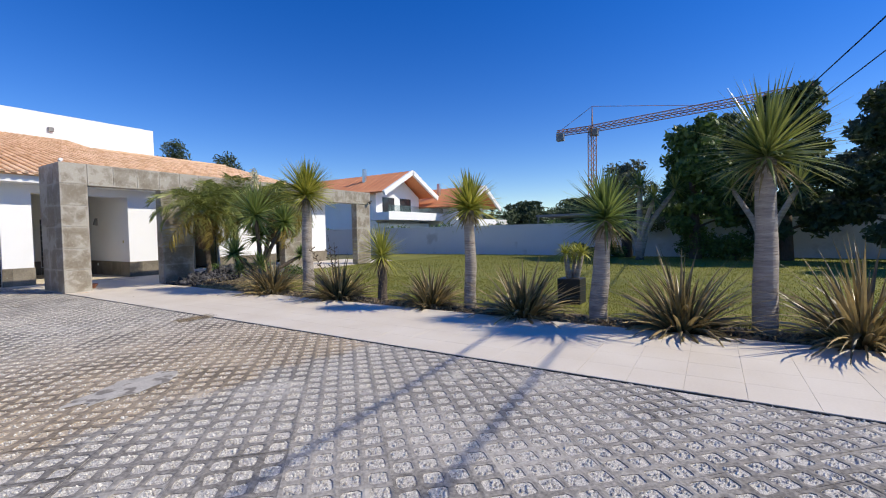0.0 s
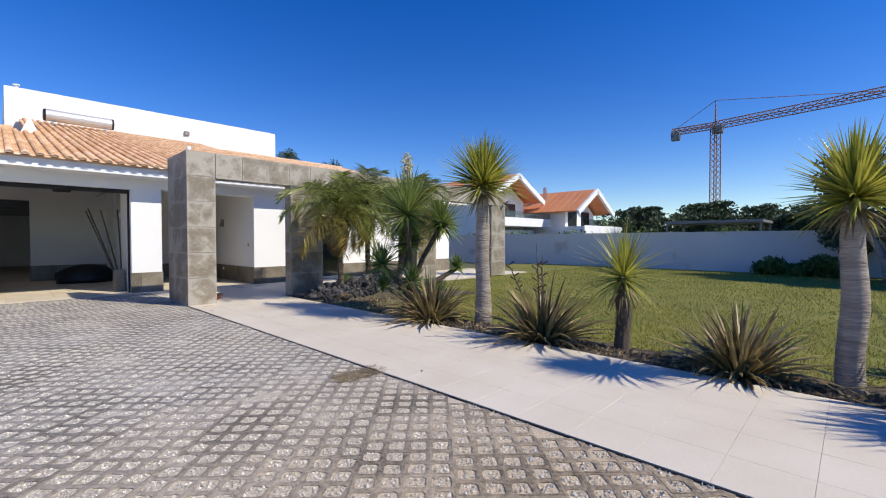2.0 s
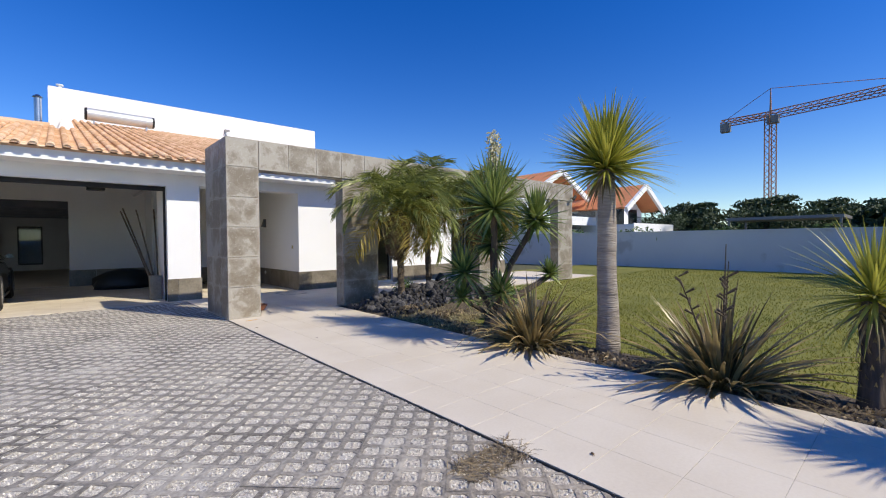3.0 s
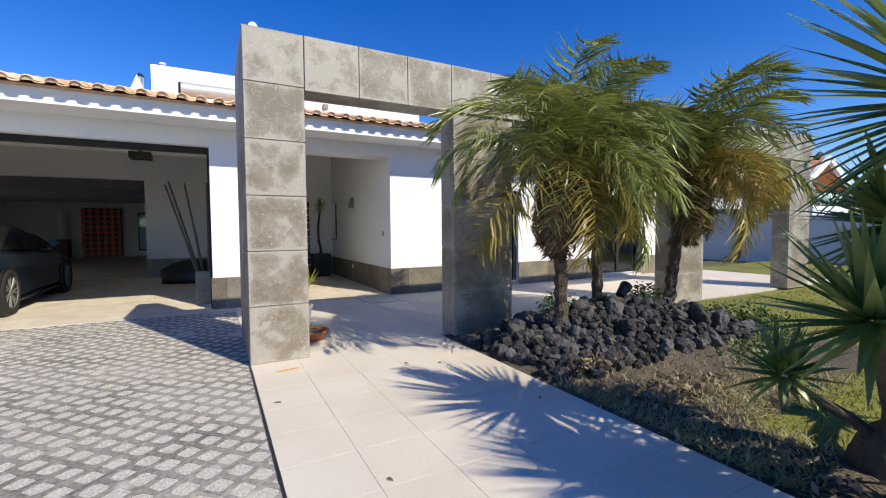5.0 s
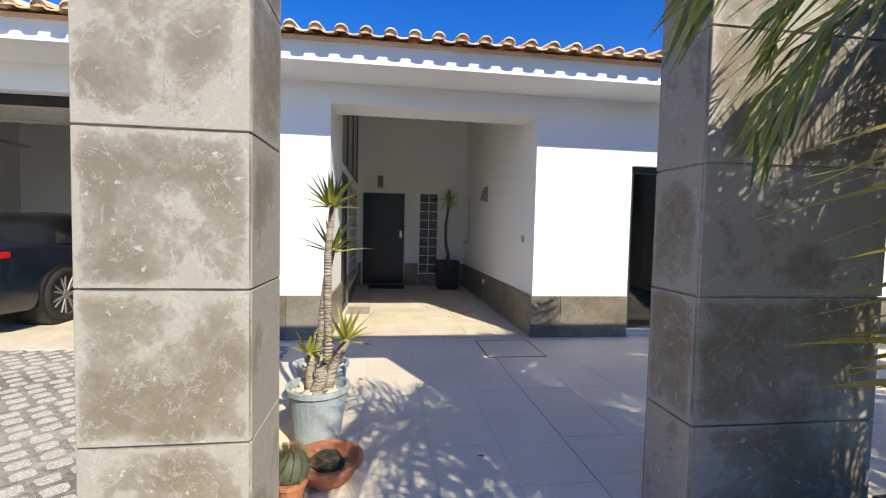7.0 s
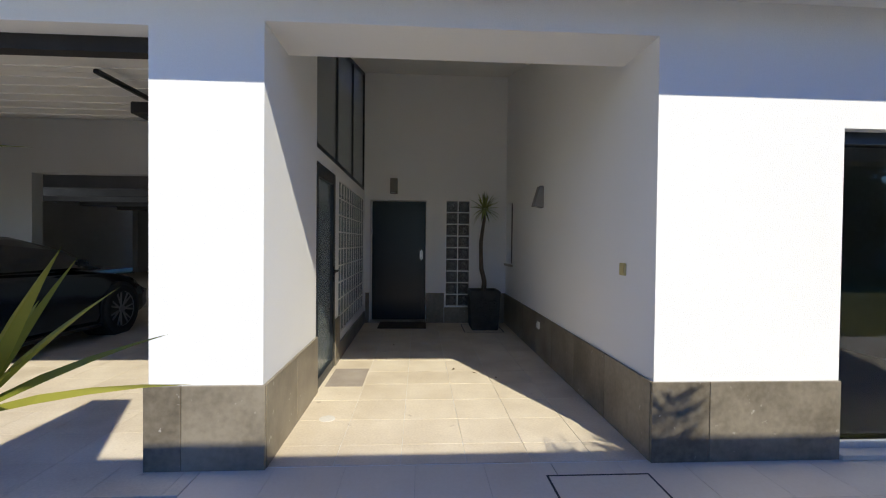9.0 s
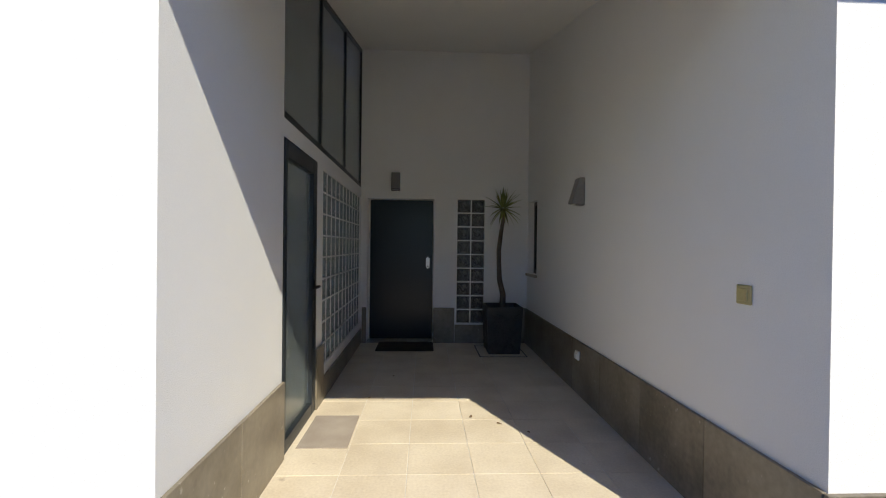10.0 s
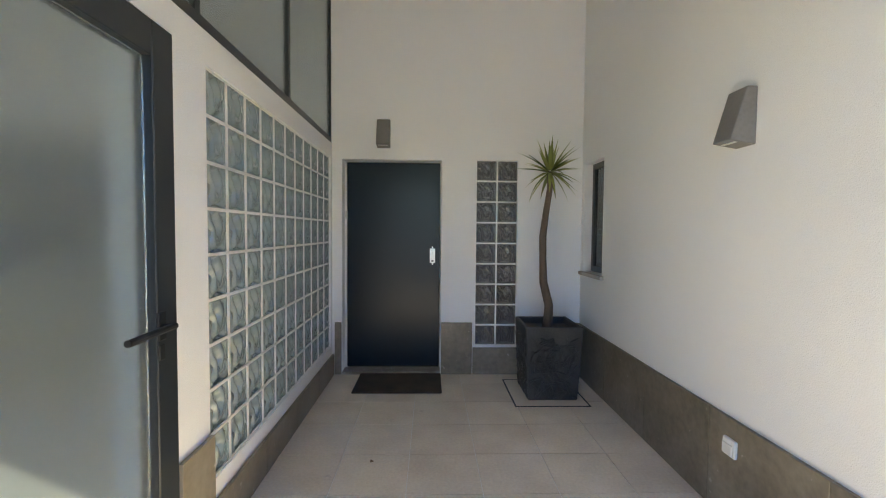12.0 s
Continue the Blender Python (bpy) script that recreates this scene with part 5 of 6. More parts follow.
def flax(at, radius, height, seed, spikes=0):
    f = thing("flax_plant", "bronze-green flax clump with arching sword leaves", "flax", at, "flax along the path")
    g = random.Random(seed)
    rows, dead = [], []
    for k in range(165):
        q = k / 165
        az = k * 2.39996 + g.uniform(-0.35, 0.35)
        r = 0.20 * math.sqrt(q)
        rows.append(((r * math.cos(az), r * math.sin(az), -0.02), az, 1.45 - 1.15 * q + g.uniform(-0.3, 0.3), height * 1.12 * g.uniform(0.65, 1.12), 0.058 * g.uniform(0.7, 1.25), (g.uniform(0.0, 0.5) + 0.7 * q) if g.random() < 0.8 else g.uniform(1.0, 2.0)))
    for k in range(36):
        az = k * 2.39996 + 1.0
        dead.append(((0.2 * math.cos(az), 0.2 * math.sin(az), 0.02), az, g.uniform(0.1, 0.8), height * g.uniform(0.4, 0.85), 0.035, g.uniform(0.7, 1.8)))
    hang("leaves", raw("leaves", *blades(rows, segs=5), FLAX), f)
    hang("dry_leaves", raw("dry_leaves", *blades(dead, segs=5), YUCCA_DRY), f, "withered tan leaves at the base")
    for k in range(spikes):
        bm = bmesh.new()
        x, y = g.uniform(-0.5, 0.3), g.uniform(-0.3, 0.3)
        tip = Vector((x, y, 1.0 + 0.15 * k))
        limb(bm, [(x * 0.2, y * 0.2, 0), (x * 0.5, y * 0.5, 0.5), tip], [0.011, 0.009, 0.004], 6)
        for j in range(9):
            z = 0.62 + 0.05 * j
            q = Vector((x * z, y * z, z))
            tube(bm, q, q + Vector((0.07 * math.cos(j * 2.2), 0.07 * math.sin(j * 2.2), 0.045)), 0.007, 0.012, 5)
        part("seed_stalk", bm, PALMBARK, f, "dark dry seed stalk")


for x, y, r, h, sd, s in ((0.62, -12.72, 0.7, 0.85, 1, 0), (0.66, -14.8, 0.75, 0.85, 2, 3), (0.78, -16.98, 0.7, 0.72, 3, 0), (0.62, -18.78, 0.75, 0.85, 4, 0), (0.62, -20.9, 0.8, 0.95, 5, 0), (0.72, -22.6, 0.85, 1.05, 6, 0), (0.8, -24.6, 0.8, 1.0, 7, 0)):
    flax((x, y, -0.02), r, h, sd, s)


def frond_mesh(length, material, seed, arch=1.25):
    """A feather leaf along +x: midrib with drooping leaflets on both sides."""
    g = random.Random(seed)
    V, F = [], []
    p, e = Vector((0, 0, 0)), 0.0
    N = 44
    pts = []
    for k in range(N + 1):
        pts.append((p.copy(), e))
        p = p + Vector((math.cos(e), 0, math.sin(e))) * (length / N)
        e -= arch / N * (0.4 + 1.3 * k / N)
    for k in range(N):
        (a, e0), (b, _) = pts[k], pts[k + 1]
        w = 0.009 * (1 - 0.8 * k / N)
        o = len(V)
        V += [a + Vector((0, -w, 0)), a + Vector((0, w, 0)), b + Vector((0, w * 0.95, 0)), b + Vector((0, -w * 0.95, 0)), a + Vector((0, 0, -w)), b + Vector((0, 0, -w))]
        F += [(o, o + 1, o + 2, o + 3), (o, o + 3, o + 5, o + 4), (o + 1, o + 4, o + 5, o + 2)]
    for k in range(4, N + 1):
        (a, e0) = pts[min(k, N)]
        s = k / N
        ll = length * 0.245 * (0.4 + 0.95 * math.sin(math.pi * min(1, s * 0.85 + 0.1)))
        for side in (-1, 1):
            for dup in (0, 1):
                if dup and g.random() < 0.6:
                    continue
                az = side * (1.28 - 0.5 * s + g.uniform(-0.18, 0.18))
                d0 = Vector((math.cos(az), math.sin(az), 0.25 - 0.2 * s + g.uniform(-0.3, 0.3))).normalized()
                d0 = Matrix.Rotation(-e0, 3, "Y") @ d0
                q = a + Vector((g.uniform(-0.02, 0.02), 0, 0))
                d1 = (d0 + Vector((0, 0, -0.25 - g.uniform(0, 0.85)))).normalized()
                lk = ll * g.uniform(0.75, 1.15)
                wv = d0.cross(Vector((g.uniform(-0.4, 0.4), g.uniform(-0.4, 0.4), 1))).normalized() * (0.006 + 0.0025 * g.random())
                m1 = q + d0 * lk * 0.45
                m2 = m1 + d1 * lk * 0.55
                o = len(V)
                V += [q - wv * 0.6, q + wv * 0.6, m1 + wv, m1 - wv, m2]
                F += [(o, o + 1, o + 2, o + 3), (o + 3, o + 2, o + 4)]
    return raw("frond", V, F, material)


FRONDS = [frond_mesh(1.3, PALM, s, 1.4 + 0.25 * s) for s in range(4)]
FRONDS_Y = [frond_mesh(1.2, PALM_Y, 5, 1.9), frond_mesh(1.1, PALM_Y, 6, 2.1)]
FRONDS_D = [frond_mesh(0.75, PALM_D, 8, 1.2), frond_mesh(0.65, PALM_D, 9, 1.0)]


def palm(at, top, n, seed, label, scale=1.0, old=6, steep=98, clipped=0.0, skirt=0):
    p = thing("palm_tree", label, "palm tree", at, "dwarf date palms")
    g = random.Random(seed)
    bm = bmesh.new()
    top = Vector(top)
    pts, rad = [], []
    for k in range(26):
        s = k / 25
        pts.append((top.x * s ** 1.4, top.y * s ** 1.4, -0.1 + (top.z + 0.1) * s))
        rad.append((0.056 + (0.10 if s > 0.8 else 0) * (s - 0.8) * 5 + (0.011 if k % 2 else 0)) * (1.15 - 0.2 * s) * (1.3 if k == 0 else 1))
    limb(bm, pts, rad, 12, 0.3)
    trunk = part("trunk", bm, PALMBARK, p, "ringed brown fibrous trunk")
    stubs = []
    for k in range(130):
        s = 0.25 + 0.75 * k / 130
        az = k * 2.4
        b = Vector((top.x * s ** 1.4, top.y * s ** 1.4, top.z * s)) + Vector((math.cos(az), math.sin(az), 0)) * (0.06 + 0.05 * max(0, s - 0.75) * 4)
        stubs.append((b, az, 1.0, 0.05 + 0.06 * (s > 0.85), 0.028, -0.3))
    tagged(hang("leaf_stubs", raw("leaf_stubs", *blades(stubs, segs=2), PALM_D), trunk), "", "", "", "stuff")
    for k in range(n):
        s = k / n
        rise = -22 + steep * (s ** 0.85) + g.uniform(-10, 10)
        az = k * 137.5 + g.uniform(-14, 14)
        me = FRONDS_Y[k % 2] if k < old else FRONDS[k % 4]
        sc = scale * g.uniform(0.75, 1.12) * (1 - clipped * max(0, math.sin(math.radians(az)))) * (1 + 0.15 * max(0, -math.cos(math.radians(az))))
        hang("frond", me, p, m=Matrix.Translation(top + Vector((0, 0, 0.05 + 0.12 * s))) @ pose(0, 0, 0, 0, 0, az) @ pose(0, 0, 0, g.uniform(-35, 35), -rise, 0) @ Matrix.Scale(sc, 4))
    for k in range(skirt):
        az = -60 + 120 * ((k * 0.618) % 1)
        hang("frond", FRONDS_Y[k % 2] if k % 3 == 0 else FRONDS[k % 4], p, m=Matrix.Translation(top + Vector((0, 0, 0.03))) @ pose(0, 0, 0, 0, 0, az) @ pose(0, 0, 0, g.uniform(-30, 30), -g.uniform(-25, 25), 0) @ Matrix.Scale(scale * g.uniform(0.75, 1.0), 4))
    for k in range(44):
        hang("dead_frond", FRONDS_D[k % 2], p, "hanging dry brown frond", m=Matrix.Translation(top + Vector((0.06 * math.cos(k), 0.06 * math.sin(k), -0.12 * (k % 3)))) @ pose(0, 0, 0, 0, 0, k * 137.5) @ pose(0, 0, 0, 0, 62 + g.uniform(-10, 15), 0))


palm((1.22, -9.10, 0.15), (-0.16, -0.10, 1.78), 42, 1, "dwarf date palm with a leaning shaggy trunk in lava rocks", 1.04, 5, 96, 0.5, 16)
palm((2.50, -8.42, 0.15), (-0.10, -0.02, 2.2), 44, 2, "upright dwarf date palm at the back of the rockery", 0.98, 5, 82)
palm((2.95, -9.12, 0.15), (0.38, -0.02, 1.85), 48, 3, "leaning dwarf date palm with yellowing lower fronds", 1.1, 18, 92, 0, 12)

# rockery of lava stones
rk = thing("rockery", "mound of black porous lava rocks under the palms", "rockery", (0, 0, 0))


def mound(x, y):
    d = math.hypot((x - 2.2) / 1.9, (y + 9.25) / 1.45)
    return max(-0.012, -0.03 + 0.44 * max(0, 1 - d) ** 0.8 + 0.05 * noise.noise((x * 2, y * 2, 3)))


bm = bmesh.new()
gx, gy = np.linspace(0.372, 4.1, 34), np.linspace(-10.9, -7.97, 28)
gr = [[bm.verts.new((x, y, mound(x, y))) for y in gy] for x in gx]
for i in range(33):
    for j in range(27):
        bm.faces.new((gr[i][j], gr[i + 1][j], gr[i + 1][j + 1], gr[i][j + 1]))
part("mound", bm, SOIL, rk, smooth=True)
ROCKS = []
for s in range(8):
    bm = bmesh.new()
    bmesh.ops.create_icosphere(bm, subdivisions=3, radius=1)
    for v in bm.verts:
        d = v.co.normalized()
        v.co = d * (0.85 + 0.34 * noise.noise(d * 1.4 + Vector((s * 7, 0, 0))) + 0.16 * noise.noise(d * 4 + Vector((s * 7, 3, 0))) + 0.05 * noise.noise(d * 11))
        v.co.z *= 0.8
    ROCKS.append(finish("rock", bm, LAVA))
g = random.Random(11)
placed, far_rocks = [], bmesh.new()
for k in range(14000):
    x, y = g.uniform(0.40, 3.95), g.uniform(-10.5, -8.0)
    s = g.uniform(0.05, 0.10) if g.random() < 0.85 else g.uniform(0.10, 0.17)
    if abs((x - 2.1) / 1.95) ** 2.6 + abs((y + 9.05) / 1.12) ** 2.6 > 1 or (x < 1.40 and y > -8.25) or x - s * 0.8 < 0.40:
        continue
    if any(abs(x - a) < 0.3 and math.hypot(x - a, y - b) < 0.60 * (s + c) for a, b, c in placed):
        continue
    placed.append((x, y, s))
    m = pose(x, y, mound(x, y) + s * 0.4, g.uniform(0, 360), g.uniform(0, 360), g.uniform(0, 360)) @ Matrix.Diagonal((s, s * g.uniform(0.7, 1.1), s * g.uniform(0.6, 1.0), 1))
    if len(placed) <= 300:
        hang("rock", ROCKS[k % 8], rk, m=m)
    else:
        r = bmesh.ops.create_icosphere(far_rocks, subdivisions=2, radius=0.95)
        for v in r["verts"]:
            v.co *= 0.85 + 0.4 * noise.noise(v.co * 1.6 + Vector((k, 0, 0)))
        bmesh.ops.transform(far_rocks, matrix=m, verts=r["verts"])
    if len(placed) >= 760:
        break
tagged(part("rock_field", far_rocks, LAVA, rk), "", "", "", "stuff")
# low ground cover at the rockery's foot
V, F = leaf_cloud([((2.6, -10.2, 0.1), (0.9, 0.4, 0.12)), ((3.5, -9.7, 0.15), (0.5, 0.6, 0.2)), ((1.75, -8.5, 0.3), (0.3, 0.2, 0.2)), ((3.2, -8.6, 0.3), (0.35, 0.25, 0.22))], 4200, 0.028, 12)
stuff("ground_cover", raw("ground_cover", V, F, BUSH), "low dark green creeping plants among the rocks", "plants")
V, F = leaf_cloud([((0.66, y, 0.0), (0.26, 0.5, 0.05)) for y in np.arange(-25, -10.4, 0.7)] + [((0.8 + 0.3 * k, -10.45 + 0.06 * k, 0.03), (0.35, 0.28, 0.05)) for k in range(6)] + [((1.1, -9.9, 0.12), (0.5, 0.2, 0.06))] * 3, 7000, 0.03, 13)
stuff("leaf_litter", raw("leaf_litter", V, F, LITTER), "dry brown leaf litter on the soil", "leaf litter")
g = random.Random(31)
rows = []
for _ in range(6500):
    x = 0.46 + 2.3 * g.random() ** 1.5
    y = g.uniform(-11.5, -9.75) if x < 1.1 else g.uniform(-11.0, -9.9)
    rows.append(((x, y, -0.02 + max(0, mound(x, y)) * 0.8), g.uniform(0, 6.28), g.uniform(0.1, 1.3), g.uniform(0.05, 0.15), 0.009, g.uniform(0.2, 1.4)))
stuff("dry_grass", raw("dry_grass", *blades(rows, segs=3), STRAW), "dry straw-coloured grass at the foot of the rockery", "grass")
gr2 = thing("garden_uplight", "dark garden spotlight among the rocks", "lamp", (2.35, -8.95, 0.3))
bm = bmesh.new()
tube(bm, (0, 0, -0.1), (0, 0, 0.18), 0.02, n=8)
tube(bm, (-0.08, -0.02, 0.16), (0.08, 0.02, 0.26), 0.05, 0.075, 14)
part("head", bm, BLACK, gr2)

# square pot with a small multi-stem palm on the lawn
lp = thing("potted_palm", "three-stemmed plant with drooping leaves in a black pot", "potted plant", (2.2, -19.08, -0.03))
part("pot", boxes((-0.2, 0.2, -0.2, 0.2, 0, 0.45), bevel=0.01), BLACK, lp)
for k, (x, y) in enumerate(((-0.06, 0.05), (0.1, -0.02), (0.0, -0.12))):
    bm = bmesh.new()
    limb(bm, [(x * 0.5, y * 0.5, 0.4), (x, y, 0.6), (x * 1.6, y * 1.6, 0.88)], [0.07, 0.05, 0.04], 8, 0.2)
    part("stem", bm, TRUNK, lp, smooth=True)
    rows = [((x * 1.6 + q[0][0], y * 1.6 + q[0][1], 0.9 + q[0][2]), *q[1:]) for q in crown(40, 0.3, 1.3, -0.6, 0.03, 80 + k, 0, 1.9)]
    hang("crown", raw("crown", *blades(rows), YUCCA_Y), lp)


# ---------------------------------------------------------------- trees, houses and crane beyond
def tree(at, height, spread, leaf, label, seed, count=5000, size=0.16, trunk=0.2, name="tree", low=0.35):
    t = thing(name, label, "tree", at)
    g = random.Random(seed)
    bm = bmesh.new()
    limb(bm, [(0, 0, -0.2), (0.1, 0.05, height * 0.3), (0.0, 0.1, height * 0.6), (0.05, 0, height * 0.9)], [trunk * 1.3, trunk, trunk * 0.7, trunk * 0.2], 9, 0.15)
    clumps = []
    for k in range(16):
        z = height * (low + (1 - low) * (k + 0.5) / 16)
        r = spread * (1 - 0.65 * ((z / height - 0.45) / 0.55) ** 2 if z > 0.45 * height else 0.9) * g.uniform(0.4, 0.95)
        a = k * 2.4 + g.uniform(-0.4, 0.4)
        c = (r * 0.75 * math.cos(a), r * 0.75 * math.sin(a), z)
        clumps.append((c, (spread * g.uniform(0.25, 0.42), spread * g.uniform(0.25, 0.42), height * g.uniform(0.06, 0.11))))
        limb(bm, [(0.03, 0.05, z * 0.75), (c[0] * 0.5, c[1] * 0.5, z * 0.9), c], [trunk * 0.35, trunk * 0.2, trunk * 0.08], 6)
    part("trunk", bm, BARK, t, smooth=True)
    hang("crown", raw("crown", *leaf_cloud(clumps, count, size, seed), leaf), t)


tree((15.6, -20.6, -0.1), 5.6, 1.9, BUSH, "dense dark green garden tree", 1, 9000, 0.13, low=0.2)
tree((15.2, -23.6, -0.1), 6.2, 2.0, PINE, "tall dark conifer in the garden corner", 2, 9000, 0.13, low=0.12)
tree((16.3, -17.8, -0.1), 4.4, 1.8, OLIVE, "grey-green olive-like tree before the wall", 3, 6000, 0.09, low=0.25)
tree((14.6, -26.6, -0.1), 6.0, 2.2, PINE, "dark spreading tree in the garden corner", 4, 9000, 0.13, low=0.1)
tree((20.5, -21.5, -0.1), 6.6, 2.4, PINE, "tall dark pine behind the boundary wall", 5, 8000, 0.16, low=0.2)
tree((19.8, -27.5, -0.1), 7.0, 2.6, OLIVE, "tall pale-leaved tree behind the wall", 6, 7000, 0.15, low=0.2)
tree((12.5, -30, -0.1), 5.6, 2.4, BUSH, "dense dark green tree behind the planting", 7, 8000, 0.15, low=0.1)
for k, (x, y, h, s) in enumerate(((48, 88, 24, 6), (56, 80, 21, 6), (62, 4, 6.2, 4), (70, -2, 7, 5), (66, -12, 5.5, 4.5), (76, 12, 7, 5), (60, -22, 5.5, 4), (72, -32, 6, 5), (56, -40, 6, 5), (64, -50, 7, 5), (68, 22, 6, 5), (74, -8, 6.5, 5), (58, -4, 4.6, 4), (64, -17, 5.6, 5), (68, -26, 6.2, 5), (62, -34, 5.6, 5), (70, -44, 6.5, 5), (54, -30, 4.8, 4), (80, 2, 7.5, 6), (50, -14, 4.2, 3.5))):
    tree((x, y, -0.2), h, s, PINE, "dark umbrella pine in the distance" if k < 2 else "dark green trees beyond the wall", 20 + k, 3200, 0.3, 0.3, "distant_tree", 0.55 if k < 2 else 0.1)
for k, (x, y, h) in enumerate(((15.9, -15.6, 0.7), (16.0, -17.0, 0.8), (15.8, -20.8, 1.3), (15.2, -22.0, 1.1))):
    b = thing("bush", "rounded dark green shrub at the foot of the wall", "shrub", (x, y, -0.04), "shrubs by the wall")
    bm = bmesh.new()
    for j in range(5):
        limb(bm, [(0, 0, 0), (0.25 * math.cos(j * 1.3), 0.25 * math.sin(j * 1.3), h * 0.6)], [0.03, 0.01], 5)
    part("stems", bm, BARK, b)
    hang("crown", raw("crown", *leaf_cloud([((0, 0, h * 0.55), (h * 0.6, h * 0.6, h * 0.5)), ((0.2, 0.4, h * 0.4), (h * 0.5, h * 0.5, h * 0.4)), ((0, -0.5, h * 0.35), (h * 0.5, h * 0.5, h * 0.36))], 2400, 0.07, 90 + k), BUSH), b)
V, F = leaf_cloud([((18.1 + 0.4 * math.sin(y), y, 1.25 + 0.2 * math.sin(y * 1.7)), (0.6, 0.9, 0.5)) for y in np.arange(-30, 14, 0.9)], 12000, 0.09, 55)
stuff("hedge", raw("hedge", V, F, BUSH), "uneven green hedge behind the boundary wall", "hedge")
g = random.Random(77)
clumps = []
for k in range(150):
    y = -75 + 0.85 * k
    h = g.uniform(2.2, 4.0) + 1.0 * noise.noise((y * 0.12, 0, 2))
    clumps.append(((58 + g.uniform(-5, 8), y, h), (1.6, g.uniform(0.8, 1.8), g.uniform(0.9, 1.8))))
V, F = leaf_cloud(clumps, 26000, 0.22, 56)
stuff("far_woods", raw("far_woods", V, F, PINE), "dark green belt of trees and scrub beyond the wall", "woods")
# wooded hill on the horizon
bm = bmesh.new()
last = None
for k in range(81):
    y = -420 + k * 12
    h = 9 + 12 * math.exp(-((y + 90) / 130) ** 2) + 3 * noise.noise((y * 0.02, 0, 0)) + 1.6 * noise.noise((y * 0.13, 4, 0))
    col = [bm.verts.new((310 + 30 * j, y, z)) for j, z in enumerate((-1, h * 0.7, h, h * 0.6))]
    if last:
        for j in range(3):
            bm.faces.new((last[j], last[j + 1], col[j + 1], col[j]))
    last = col
fixed("backdrop_hill", bm, EARTH, "low green hill on the horizon", "backdrop")


def house(at, wide, deep, eave, ridge, label):
    h = thing("neighbour_house", label, "house", at)
    w = wide / 2
    part("wall", boxes((-w + 1.2, w - 1.2, 2.2, deep, 0, eave), (-w + 1.2, w - 1.2, 0.6, 2.2, 0, 2.6)), PLASTER, h)
    bm = bmesh.new()
    vs = [bm.verts.new(v) for v in ((-w + 1.2, 2.2, eave), (w - 1.2, 2.2, eave), (0, 2.2, ridge - 0.25), (-w + 1.2, deep, eave), (w - 1.2, deep, eave), (0, deep, ridge - 0.25))]
    for f in ((0, 1, 2), (5, 4, 3), (0, 2, 5, 3), (1, 4, 5, 2)):
        bm.faces.new([vs[k] for k in f])
    part("gable", bm, PLASTER, h)
    sl = math.atan2(ridge - eave, w)
    for s in (1, -1):
        bm = bmesh.new()
        n = 34
        L = math.hypot(w, ridge - eave)
        line = [(0, 0)]
        for k in range(n):
            line += [(deep * k / n, 0.16 + 0.03 * (k % 2)), (deep * (k + 1) / n - 0.02, 0.16 + 0.03 * (k % 2))]
        prism(bm, 0, L, line + [(deep, 0)])
        bmesh.ops.transform(bm, matrix=pose(0, 0, ridge, 0, math.degrees(sl), 0), verts=bm.verts[:])
        if s < 0:
            bmesh.ops.scale(bm, vec=(-1, 1, 1), verts=bm.verts[:])
        part("roof", bm, CLAY_FAR, h, "orange tile roof slope")
        bm = bmesh.new()
        box(bm, 0, L + 0.1, -0.3, 0.02, -0.35, 0.24, pose(0, 0, ridge, 0, math.degrees(sl), 0))
        if s < 0:
            bmesh.ops.scale(bm, vec=(-1, 1, 1), verts=bm.verts[:])
        part("barge_board", bm, PLASTER, h, "white gable edge")
    part("balcony", boxes((-w - 0.5, w + 0.4, -1.2, 2.2, 3.0, 3.9), (-w - 0.5, w + 0.4, -1.2, -1.1, 3.9, 4.0)), PLASTER, h)
    part("balcony_glass", boxes((-w - 0.5, w + 0.4, -1.15, -1.13, 4.0, 4.75)), GLASS, h)
    for x in (-3.4, 0.2):
        win = part("window", boxes((x, x + 2.4, 2.16, 2.2, 3.95, 6.0)), DARKMETAL, h)
        part("pane", boxes((x + 0.1, x + 1.15, 2.13, 2.155, 4.05, 5.9), (x + 1.25, x + 2.3, 2.13, 2.155, 4.05, 5.9)), surf("dark_pane", (0.02, 0.025, 0.03), (0.03, 0.035, 0.04), 0.15, bump=0), win)
    ch = part("chimney", boxes((-2.4, -2.0, 6, 6.4, ridge - 1.2, ridge + 0.7)), STEEL, h)


house((40, 12.1, 0), 11.6, 17, 6.3, 9.3, "white two-storey house with an orange gabled roof and balcony")
house((49.8, 6.6, -0.9), 10.5, 17, 5.7, 8.7, "white house with an orange gabled roof further along")
carp = thing("car_shelter", "flat grey carport roof behind the wall", "carport", (45, -8, 0))
part("roof", boxes((-3, 3, -4, 4, 2.9, 3.15)), GREYMETAL, carp)
for x in (-2.8, 2.8):
    for y in (-3.8, 3.8):
        part("post", boxes((x - 0.08, x + 0.08, y - 0.08, y + 0.08, 0, 2.9)), GREYMETAL, carp)


def lattice(bm, a, b, w, n, r):
    a, b = Vector(a), Vector(b)
    d = (b - a).normalized()
    u = d.orthogonal().normalized()
    v = d.cross(u)
    cor = [(u + v) * w, (u - v) * w, (-u - v) * w, (v - u) * w]
    for c in cor:
        tube(bm, a + c, b + c, r, n=5)
    for k in range(n):
        p0, p1 = a.lerp(b, k / n), a.lerp(b, (k + 1) / n)
        for i in range(4):
            tube(bm, p0 + cor[i], p1 + cor[(i + 1) % 4], r * 0.6, n=4, caps=False)


